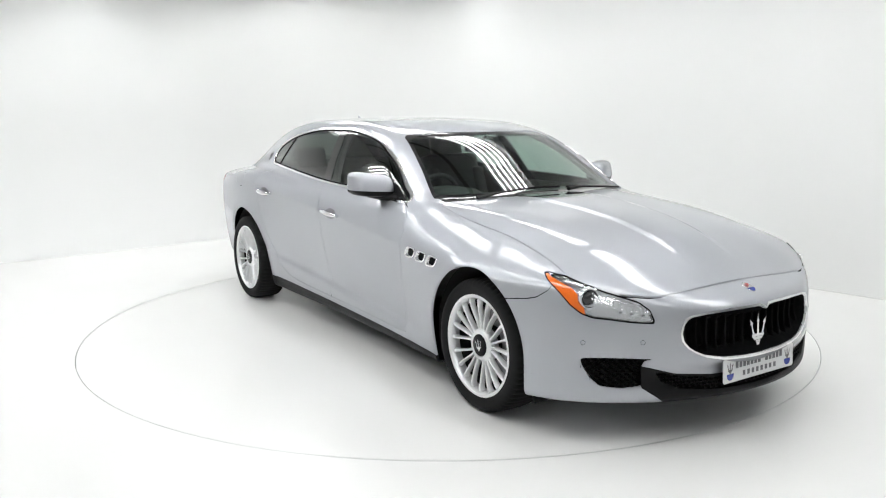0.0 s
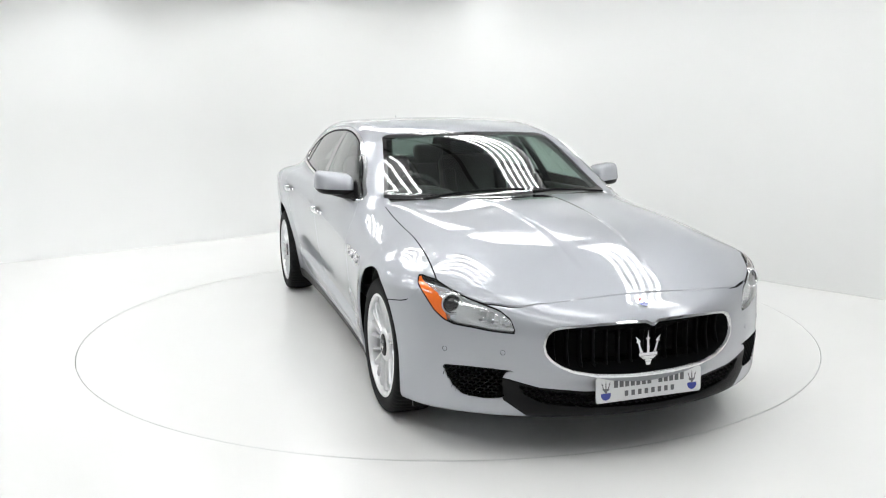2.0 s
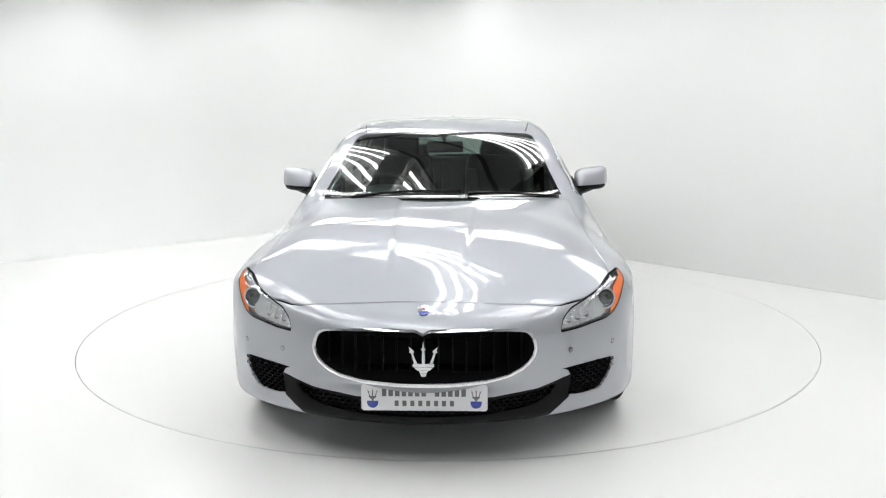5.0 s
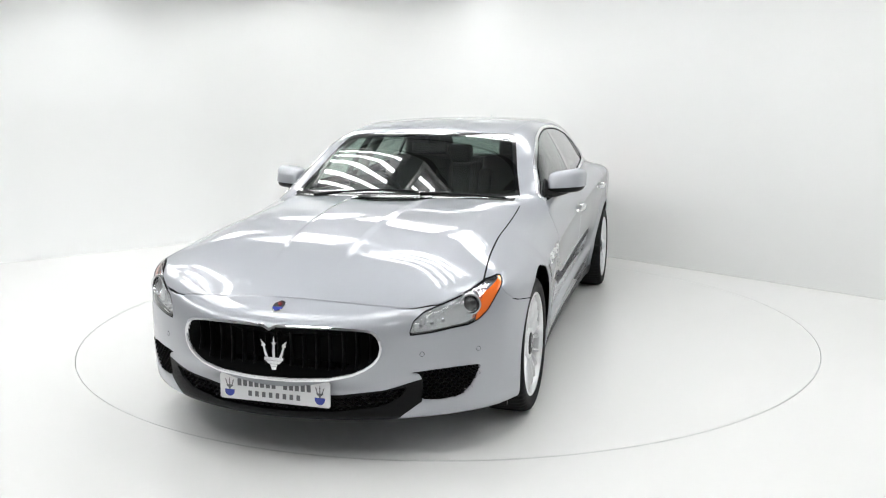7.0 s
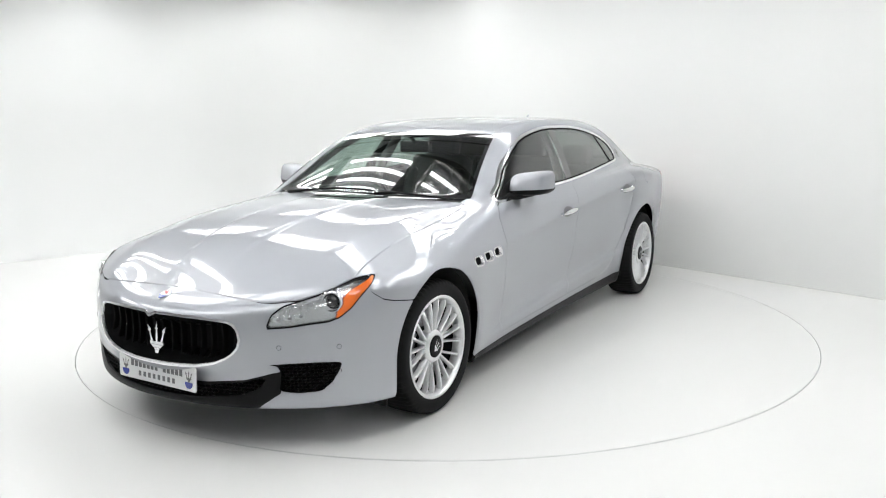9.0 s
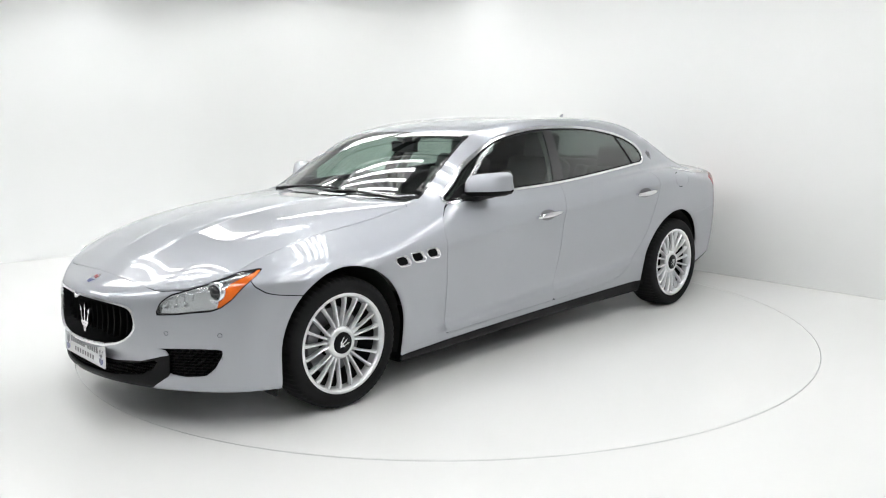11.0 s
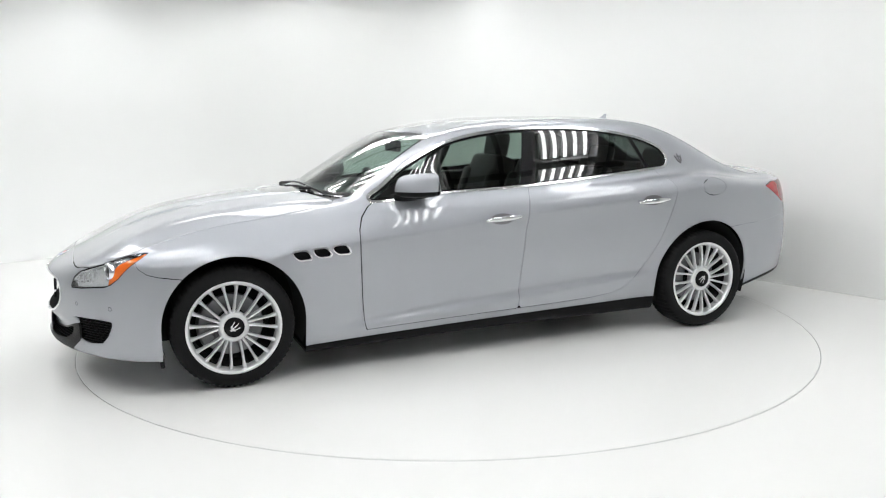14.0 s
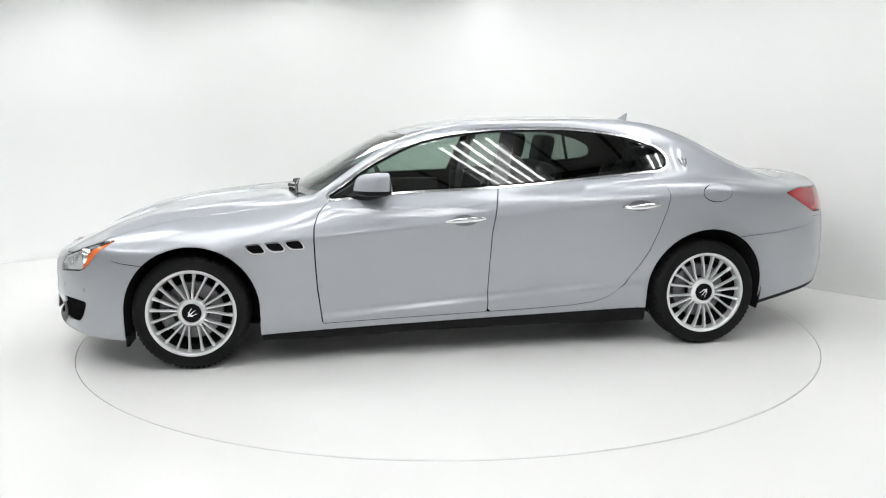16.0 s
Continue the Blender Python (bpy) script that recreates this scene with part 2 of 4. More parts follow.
def smooth_loop(pts, steps=6, closed=True):
    """A Catmull-Rom line through 2D or 3D points."""
    P = np.array(pts, float)
    n, out = len(P), []
    for i in range(n if closed else n - 1):
        a, b, c, d = (P[k % n] if closed else P[min(max(k, 0), n - 1)] for k in (i - 1, i, i + 1, i + 2))
        for s in range(steps):
            t = s / steps
            out.append(0.5 * (2 * b + (c - a) * t + (2 * a - 5 * b + 4 * c - d) * t * t + (3 * b - a - 3 * c + d) * t ** 3))
    if not closed:
        out.append(P[-1])
    return np.array(out)


def outline_distance(u, v, loop):
    """Signed distance to a closed 2D outline: negative inside."""
    best, inside = np.full(u.shape, 1e9), np.zeros(u.shape, bool)
    for (ax, ay), (bx, by) in zip(loop, np.roll(loop, -1, 0)):
        ex, ey = bx - ax, by - ay
        t = np.clip(((u - ax) * ex + (v - ay) * ey) / (ex * ex + ey * ey + 1e-12), 0, 1)
        best = np.minimum(best, np.hypot(u - ax - t * ex, v - ay - t * ey))
        if ay != by:
            inside ^= ((ay > v) != (by > v)) & (u < (bx - ax) * (v - ay) / (by - ay) + ax)
    return np.where(inside, -best, best)


def skin_mesh(h=0.016):
    """The left half of the body's skin as four-sided faces (a surface net on a regular grid, drawn onto the field)."""
    xs, ys, zs = np.arange(-2.78, 2.74, h), np.arange(-2.5 * h, 1.06, h), np.arange(0.10, 1.52, h)
    S = car_field(xs[:, None, None], ys[None, :, None], zs[None, None, :])
    neg = S < 0
    cells = [neg[i:neg.shape[0] - 1 + i, j:neg.shape[1] - 1 + j, k:neg.shape[2] - 1 + k] for i in (0, 1) for j in (0, 1) for k in (0, 1)]
    count = sum(c.astype(int) for c in cells)
    act = (count > 0) & (count < 8)
    idx = np.full(act.shape, -1)
    idx[act] = np.arange(act.sum())
    c = np.argwhere(act)
    V = np.stack([xs[c[:, 0]], ys[c[:, 1]], zs[c[:, 2]]], 1) + h / 2
    F = []
    for ax in range(3):
        o = [0, 0, 0]
        o[ax] = 1
        n = neg.shape
        a, b = neg[:n[0] - o[0], :n[1] - o[1], :n[2] - o[2]], neg[o[0]:, o[1]:, o[2]:]
        e = np.argwhere(a != b)
        u, w = [k for k in range(3) if k != ax]
        e = e[(e[:, u] > 0) & (e[:, w] > 0) & (e[:, u] < n[u] - 1) & (e[:, w] < n[w] - 1)]
        s = a[tuple(e.T)]
        q = []
        for du, dw in ((0, 0), (1, 0), (1, 1), (0, 1)):
            k = e.copy()
            k[:, u] -= du
            k[:, w] -= dw
            q.append(idx[tuple(k.T)])
        q = np.stack(q, 1)
        flip = s if ax != 1 else ~s
        q[~flip] = q[~flip][:, ::-1]
        F += q.tolist()
    return on_skin(V, 5), [f for f in F if min(f) >= 0]


class Sheet:
    """Faces with tags that can be cut along the zero line of any function of place."""

    def __init__(self, V, F):
        self.V, self.F, self.tag = [tuple(v) for v in V], F, ["body"] * len(F)

    def cut(self, fn, inside, within=("body",), outside=None):
        V = np.array(self.V)
        d = fn(V)
        d = np.where(np.abs(d) < 0.0006, 0.0, d)
        made, F, T = {}, [], []

        def at(i, j):
            key = (min(i, j), max(i, j))
            if key not in made:
                t = d[i] / (d[i] - d[j])
                made[key] = len(self.V)
                self.V.append(tuple(V[i] + t * (V[j] - V[i])))
            return made[key]

        for f, tag in zip(self.F, self.tag):
            if tag not in within:
                F.append(f), T.append(tag)
                continue
            v = [d[i] for i in f]
            if max(v) <= 0:
                F.append(f), T.append(inside or tag)
            elif min(v) >= 0:
                F.append(f), T.append(outside or tag)
            else:
                for sign, name in ((1, inside or tag), (-1, outside or tag)):
                    g = []
                    for a, b in zip(f, f[1:] + f[:1]):
                        da, db = sign * d[a], sign * d[b]
                        if da <= 0:
                            g.append(a)
                        if da * db < 0:
                            g.append(at(a, b))
                    if len(g) > 2:
                        F.append(g), T.append(name)
        self.F, self.tag = F, T

    def panel(self, tags, name, mat, both=False, sink=0.0, flange=0.012, mirror=False):
        """Mesh data of the faces with these tags; both: with their mirror image, joined; mirror: the image alone."""
        faces = [f for f, t in zip(self.F, self.tag) if t in tags]
        used = sorted({i for f in faces for i in f})
        back = {i: k for k, i in enumerate(used)}
        P = on_skin(np.array([self.V[i] for i in used]))
        N = car_slope(P)
        mid = np.abs(np.array([self.V[i][1] for i in used])) < 1e-5
        P[mid, 1], N[mid, 1] = 0, 0
        N /= np.linalg.norm(N, axis=1)[:, None]
        F = [[back[i] for i in f] for f in faces]
        P = P - sink * N
        if flange:
            edges = {}
            for f in F:
                for a, b in zip(f, f[1:] + f[:1]):
                    edges[(a, b)] = 1
            rim = [(a, b) for a, b in edges if (b, a) not in edges and not (mid[a] and mid[b])]
            low, extra, en = {}, [], []
            for a, b in rim:
                for k in (a, b):
                    if k not in low:
                        low[k] = len(P) + len(extra)
                        extra.append(P[k] - flange * N[k])
                        en.append(N[k])
            if extra:
                P, N = np.vstack([P, extra]), np.vstack([N, en])
                mid = np.concatenate([mid, [bool(abs(e[1]) < 1e-6) for e in extra]])
                F = F + [[b, a, low[a], low[b]] for a, b in rim]
        if both or mirror:
            Q, M = P * (1, -1, 1), N * (1, -1, 1)
            G = [f[::-1] for f in F]
            if mirror:
                P, N, F = Q, M, G
            else:
                n = len(P)
                link = [i if mid[i] else n + i for i in range(n)]
                P, N, F = np.vstack([P, Q]), np.vstack([N, M]), F + [[link[i] for i in f] for f in G]
        return mesh_of(name, P, F, mat, N)



# ---------- the studio: two white walls that meet in a rounded corner, floor, dark ceiling ----------
WALL_TURN, WALL_RIGHT, WALL_BACK, HIGH = radians(40.4), 2.95, 6.0, 4.2
RING = 2.491


def flat(name, verts, faces, mat, label="", category=""):
    ob = new(name, mesh_of(name, verts, faces, mat, smooth=False))
    return tagged(ob, label, category, kind="structure")


def along(u, v, z=0.0):
    """A place from metres towards the right wall (u) and the back wall (v)."""
    c, s = math.cos(WALL_TURN), math.sin(WALL_TURN)
    return (c * u - s * v, s * u + c * v, z)


def studio():
    near = -7.4
    # floor with a round opening for the turntable
    n = 160
    hole = [(RING * math.cos(2 * math.pi * i / n), RING * math.sin(2 * math.pi * i / n), 0.0) for i in range(n)]
    c0 = WALL_TURN
    outer = []
    for i in range(n):
        a = 2 * math.pi * i / n
        ca, sa = math.cos(a - c0), math.sin(a - c0)
        lim = [b / s for b, s in ((WALL_RIGHT, ca), (near, ca), (WALL_BACK, sa), (near, sa)) if b * s > 1e-9]
        r = min(lim)
        outer.append((r * math.cos(a), r * math.sin(a), 0.0))
    V = hole + outer + [(x, y, -0.05) for x, y, _ in hole]
    corner = [along(u, v) for u in (WALL_RIGHT, near) for v in (WALL_BACK, near)]
    for q in corner:
        k = min(range(n), key=lambda i: (outer[i][0] - q[0]) ** 2 + (outer[i][1] - q[1]) ** 2)
        V[n + k] = q
    F = [[i, n + i, n + (i + 1) % n, (i + 1) % n] for i in range(n)] + [[i, (i + 1) % n, 2 * n + (i + 1) % n, 2 * n + i] for i in range(n)]
    flat("floor", V, F, FLOORPAINT, "glossy white painted studio floor round a turntable", "floor")
    flat("pit", [(x * 1.01, y * 1.01, -0.05) for x, y, _ in hole], [list(range(n))], SEAM, "dark pit under the turntable", "floor")
    # walls: plan line from near end of right wall, round the corner, to the far end of the back wall
    bend = 2.2
    plan = [(WALL_RIGHT, near)] + [(WALL_RIGHT, WALL_BACK - bend)]
    plan += [(WALL_RIGHT - bend + bend * math.cos(a), WALL_BACK - bend + bend * math.sin(a)) for a in [math.pi / 2 * k / 14 for k in range(1, 14)]]
    ends = [WALL_RIGHT - bend - k * (WALL_RIGHT - bend - near) / 8 for k in range(9)]
    plan += [(u, WALL_BACK) for u in ends]
    cove = 1.2
    turn = [0.0] * 2 + [math.pi / 2 * k / 14 for k in range(1, 14)] + [math.pi / 2] * 9
    soft = [math.sin(a) ** 2 for a in turn]
    levels = [cove * (1 - math.cos(math.pi / 2 * k / 16)) for k in range(17)] + [3.0, HIGH]
    lean = [cove * (1 - math.sin(math.pi / 2 * k / 16)) for k in range(17)] + [0.0] * 2
    V = [along(u - w * e * math.cos(a), v - w * e * math.sin(a), z + 0.001) for z, e in zip(levels, lean) for (u, v), w, a in zip(plan, soft, turn)]
    V += [along(u + 0.12, v + 0.12, z) for z in levels for u, v in plan]
    m, F = len(plan), []
    for s in (0, len(levels) * m):
        for j in range(len(levels) - 1):
            F += [[s + j * m + i, s + j * m + i + 1, s + (j + 1) * m + i + 1, s + (j + 1) * m + i] for i in range(m - 1)]
    ob = flat("wall_back", V, F, WALLPAINT, "seamless white painted studio wall with a rounded corner", "wall")
    for p in ob.data.polygons:
        p.use_smooth = True
    q = [along(WALL_RIGHT, near), along(near, near), along(near, WALL_BACK)]
    for name, a, b in (("wall_front", q[0], q[1]), ("wall_left", q[1], q[2])):
        flat(name, [(*a[:2], 0), (*b[:2], 0), (*b[:2], HIGH), (*a[:2], HIGH)], [[0, 1, 2, 3]], REARWALL, "plain grey studio wall behind the tripod", "wall")
    c = [along(u, v, HIGH) for u, v in ((WALL_RIGHT + .1, WALL_BACK + .1), (near, WALL_BACK + .1), (near, near), (WALL_RIGHT + .1, near))]
    flat("ceiling", c + [(x, y, z + 0.1) for x, y, z in c], [[0, 1, 2, 3], [7, 6, 5, 4]], CEILING, "grey sheet-metal studio ceiling with dark ribs", "ceiling")


def ceiling_ribs():
    bm = bmesh.new()
    m = pose(0, 0, 0, 0, 0, math.degrees(WALL_TURN))
    for k in range(12):
        box(bm, 2.6 - 0.85 * k, -0.75, HIGH - 0.04, 0.05, 13.1, 0.08, m)
    for k in range(3):
        box(bm, -2.25, 2.9 - 3.4 * k, HIGH - 0.10, 10.1, 0.12, 0.2, m)
    tagged(part("trim", bm, RIB), "dark steel ribs under the ceiling sheet", "ceiling rib", kind="structure")


def wall_spot(u, v, lean_u, lean_v, power):
    """A small round spotlight that washes the wall beside it."""
    x, y, z = along(u, v, 3.35)
    spot = new("spotlight")
    spot.matrix_basis = pose(x, y, z)
    tagged(spot, "small white ceiling spotlight washing the studio wall", "spotlight", "wall spotlights")
    bm = bmesh.new()
    lathe(bm, [(0.001, 0.12), (0.05, 0.12), (0.055, 0.1), (0.055, 0.0), (0.05, 0.0), (0.045, 0.06), (0.001, 0.06)], 24, m=pose(0, 0, 0, 90, 0, 0))
    part("can", bm, SATIN, spot)
    lamp = bpy.data.lights.new("spot_beam", "SPOT")
    lamp.energy, lamp.spot_size, lamp.spot_blend, lamp.shadow_soft_size, lamp.color = power, radians(120), 1.0, 0.05, (0.97, 0.99, 1.0)
    ob = new("spot_beam", lamp)
    ob.matrix_basis = look((x, y, z - 0.02), along(u + lean_u, v + lean_v, 0.9))


def turntable():
    """A flush round plate with a thin metal edge."""
    n, disc = 160, new("turntable")
    tagged(disc, "round white turntable set flush into the floor", "turntable")

    def ring(bm, r, z):
        return [bm.verts.new((r * math.cos(2 * math.pi * i / n), r * math.sin(2 * math.pi * i / n), z)) for i in range(n)]

    bm = bmesh.new()
    top, low = ring(bm, RING - 0.011, 0.0), ring(bm, RING - 0.011, -0.045)
    bm.faces.new(top)
    bm.faces.new(low[::-1])
    for i in range(n):
        j = (i + 1) % n
        bm.faces.new((top[j], top[i], low[i], low[j]))
    part("plate", bm, FLOORPAINT, disc)
    bm = bmesh.new()
    a, b, c = ring(bm, RING - 0.011, -0.0005), ring(bm, RING - 0.0035, -0.0005), ring(bm, RING - 0.0035, -0.04)
    for i in range(n):
        j = (i + 1) % n
        bm.faces.new((a[i], b[i], b[j], a[j]))
        bm.faces.new((b[i], c[i], c[j], b[j]))
    part("edge_band", bm, EDGE, disc, "thin pale metal edge")
    return disc


def tube_bank(x, y, z, turn, length=1.5, count=4, pitch=0.15):
    bank = new("tube_light")
    bank.matrix_basis = pose(x, y, z, 0, 0, turn)
    tagged(bank, "ceiling lamp with a row of bright fluorescent tubes", "ceiling lamp", "studio ceiling lamps")
    bm = bmesh.new()
    box(bm, 0, 0, 0.05, length + 0.06, pitch * count + 0.04, 0.05, bevel=0.01)
    part("housing", bm, HOUSING, bank)
    # unseen side panels, added to keep some of the tubes' light off the walls
    for sx, sy, lx, ly in ((0, 1, length + 0.1, 0.012), (0, -1, length + 0.1, 0.012), (1, 0, 0.012, pitch * count + 0.12), (-1, 0, 0.012, pitch * count + 0.12)):
        bm = bmesh.new()
        box(bm, sx * (length / 2 + 0.05), sy * (pitch * count / 2 + 0.05), -0.01, lx, ly, 0.15, bevel=0.003)
        part("shading_skirt", bm, REFLECTOR, bank)
    for i in range(count):
        bm = bmesh.new()
        yy = (i - (count - 1) / 2) * pitch
        box(bm, 0, yy, 0, length, pitch * 0.3, 0.035, bevel=0.012)
        part("tube", bm, TUBE, bank, "lit white tube")
    return bank


studio()
ceiling_ribs()
disc = turntable()
# row -4.4 and banks (1.4, 4.4), (-2.45, -4.4) added to brighten the room
for u, firsts in ((1.4, (4.4, 2.35, 0.3, -1.8, -3.8)), (-0.55, (4.0, 1.8, -0.3, -2.4, -4.5)), (-2.45, (3.9, 1.85, -0.2, -2.3, -4.4)), (-4.4, (3.9, 1.85, -0.2, -2.3, -6.3))):
    for v in firsts:
        x, y, _ = along(u, v)
        tube_bank(x, y, 3.3, math.degrees(WALL_TURN) + 90, 1.65, 5, 0.13)
# the first spot, at u -2.4, is added only to brighten the back wall
for spot in ((-2.4, 5.0, 0, 0.8, 30), (-0.6, 5.0, 0, 0.8, 44), (1.2, 5.0, 0, 0.8, 54), (2.3, 2.7, 0.45, 0, 20)):
    wall_spot(*spot)


# ---------- the car: skin cut into panels ----------
DLO = smooth_loop([(0.83, 0.975), (0.414, 1.008), (-0.1, 1.026), (-0.5, 1.05), (-1.15, 1.10), (-1.25, 1.107), (-1.303, 1.135), (-1.308, 1.183), (-1.25, 1.245), (-1.09, 1.304),
                   (-0.84, 1.348), (-0.594, 1.366), (-0.23, 1.367), (0.0, 1.348), (0.2, 1.316), (0.355, 1.272), (0.578, 1.168), (0.735, 1.06)])
SCREEN = np.array([(-0.1, 0.99), (0.3, 0.99), (0.72, 0.99), (0.70, 1.03), (0.66, 1.12), (0.61, 1.25), (0.575, 1.325), (0.54, 1.341), (0.3, 1.353), (-0.1, 1.356)])
HOOD = np.array([(1.10, -0.1), (1.10, 0.1), (1.085, 0.4), (1.05, 0.62), (1.025, 0.70), (1.05, 0.745), (1.2, 0.752), (1.43, 0.757), (1.68, 0.766), (1.92, 0.782), (2.06, 0.80), (2.15, 0.81),
                 (2.27, 0.752), (2.35, 0.672), (2.41, 0.575), (2.43, 0.52), (2.442, 0.40), (2.446, 0.2), (2.447, -0.1)])
COWL = np.array([(1.2, -0.1), (1.2, 0.4), (1.12, 0.66), (1.03, 0.70), (0.95, 0.70), (0.9, 0.68), (0.9, -0.1)])
LAMP = np.array([(-1.203, 0.760), (-1.334, 0.748), (-1.51, 0.703), (-1.681, 0.668), (-1.784, 0.647), (-1.854, 0.612), (-1.886, 0.561), (-1.753, 0.566), (-1.616, 0.578), (-1.513, 0.584),
                 (-1.444, 0.60), (-1.374, 0.635), (-1.302, 0.69), (-1.229, 0.735)])
LAMP_IN = np.array([(-1.20, 0.78), (-1.235, 0.752), (-1.385, 0.705), (-1.445, 0.65), (-1.475, 0.57), (-1.2, 0.50), (-1.0, 0.6)])
GRILLE = np.array([(-0.1, 0.60), (-0.03, 0.593), (0.0, 0.577), (0.03, 0.593), (0.11, 0.594), (0.24, 0.591), (0.35, 0.585), (0.41, 0.578), (0.436, 0.568), (0.452, 0.545), (0.46, 0.51),
                   (0.453, 0.475), (0.432, 0.448), (0.40, 0.425), (0.351, 0.403), (0.253, 0.382), (0.111, 0.373), (-0.1, 0.372)])
INTAKE = np.array([(0.825, 0.392), (0.815, 0.402), (0.74, 0.406), (0.65, 0.404), (0.56, 0.398), (0.605, 0.388), (0.618, 0.36), (0.606, 0.275), (0.68, 0.264), (0.757, 0.272), (0.794, 0.312), (0.815, 0.36)])
LIP = np.array([(-0.1, 0.298), (0.286, 0.302), (0.47, 0.325), (0.59, 0.362), (0.626, 0.37), (0.612, 0.268), (0.55, 0.222), (0.50, 0.185), (0.4, 0.05), (-0.1, 0.05)])
MOUTH = np.array([(-0.1, 0.286), (0.286, 0.29), (0.45, 0.312), (0.565, 0.342), (0.53, 0.29), (0.46, 0.257), (0.28, 0.238), (-0.1, 0.232)])
BUMPER = np.array([(1.7, 0.60), (1.923, 0.624), (2.03, 0.64), (2.085, 0.655), (2.13, 0.69), (2.2, 1.0), (3, 1.0), (3, 0), (1.7, 0)])
DOOR_F = np.array([(0.70, 1.03), (0.79, 0.99), (0.862, 0.948), (0.91, 0.89), (0.934, 0.82), (0.937, 0.745), (0.933, 0.60), (0.925, 0.446), (0.90, 0.226), (0.40, 0.238), (-0.115, 0.249), (-0.122, 0.55),
                   (-0.135, 0.75), (-0.185, 1.02), (-0.2, 1.1)])
DOOR_R = np.array([(-0.115, 0.249), (-0.45, 0.258), (-0.65, 0.267), (-0.80, 0.284), (-0.89, 0.312), (-1.0, 0.395), (-1.08, 0.505), (-1.146, 0.615), (-1.195, 0.732), (-1.24, 0.86), (-1.258, 0.94), (-1.258, 0.98),
                   (-1.235, 1.02), (-1.17, 1.11), (-1.0, 1.15), (-0.3, 1.15), (-0.185, 1.02), (-0.135, 0.75), (-0.122, 0.55)])
TAILLAMP = np.array([(-2.06, 0.955), (-2.12, 0.975), (-2.18, 0.985), (-2.7, 0.97), (-2.7, 0.80), (-2.30, 0.825), (-2.18, 0.885)])
BOOT = np.array([(-2.02, -0.1), (-2.02, 0.45), (-2.08, 0.60), (-2.2, 0.67), (-2.45, 0.67), (-2.9, 0.6), (-2.9, -0.1)])
BACKLIGHT = np.array([(-1.5, -0.1), (-1.49, 0.3), (-1.50, 0.40), (-1.54, 0.44), (-1.7, 0.475), (-1.95, 0.52), (-2.03, 0.49), (-2.08, 0.3), (-2.12, -0.1)])
ROOFTOP = np.array([(0.6, -0.1), (0.6, 0.3), (0.3, 0.535), (0.0, 0.57), (-0.5, 0.58), (-1.0, 0.565), (-1.35, 0.53), (-1.49, 0.48), (-1.52, 0.3), (-1.53, -0.1)])
REARBUMPER = np.array([(-1.5, 0.66), (-1.769, 0.686), (-2.0, 0.70), (-2.25, 0.74), (-2.3, 0.79), (-3, 0.79), (-3, 0), (-1.5, 0)])


def side_view(loop, low=0.45):
    return lambda V: np.where(V[:, 1] > low, outline_distance(V[:, 0], V[:, 2], loop), 1.0)


def front_view(loop):
    return lambda V: np.where(V[:, 0] > 2.0, outline_distance(V[:, 1], V[:, 2], loop), 1.0)


def top_view(loop, low):
    return lambda V: np.where(V[:, 2] > low, outline_distance(V[:, 0], V[:, 1], loop), 1.0)


def lamp_view(loop):
    return lambda V: np.where(V[:, 0] > 1.9, outline_distance(V[:, 1] - V[:, 0], V[:, 2], loop), 1.0)


def inset(fn, d):
    return lambda V: fn(V) + d


def arch(V):
    d = [np.hypot(V[:, 0] - x, V[:, 2] - z) - r for x, z, r in ((FRONT_AXLE - 0.008, 0.345, 0.385), (REAR_AXLE - 0.02, 0.348, 0.392))]
    legs = [np.maximum(np.abs(V[:, 0] - x) - r, V[:, 2] - 0.345) for x, r in ((FRONT_AXLE - 0.008, 0.385), (REAR_AXLE - 0.02, 0.392))]
    return np.where(V[:, 1] > 0.45, np.minimum(np.minimum(*d), np.minimum(*legs)), 1.0)


def vent_loop(k):
    x, z = 1.275 - 0.113 * k, 0.702 + 0.0085 * k
    return np.array([(x + 0.055, z + 0.021), (x - 0.024, z + 0.026), (x - 0.055, z - 0.013), (x - 0.047, z - 0.025), (x + 0.012, z - 0.026), (x + 0.040, z - 0.008)])


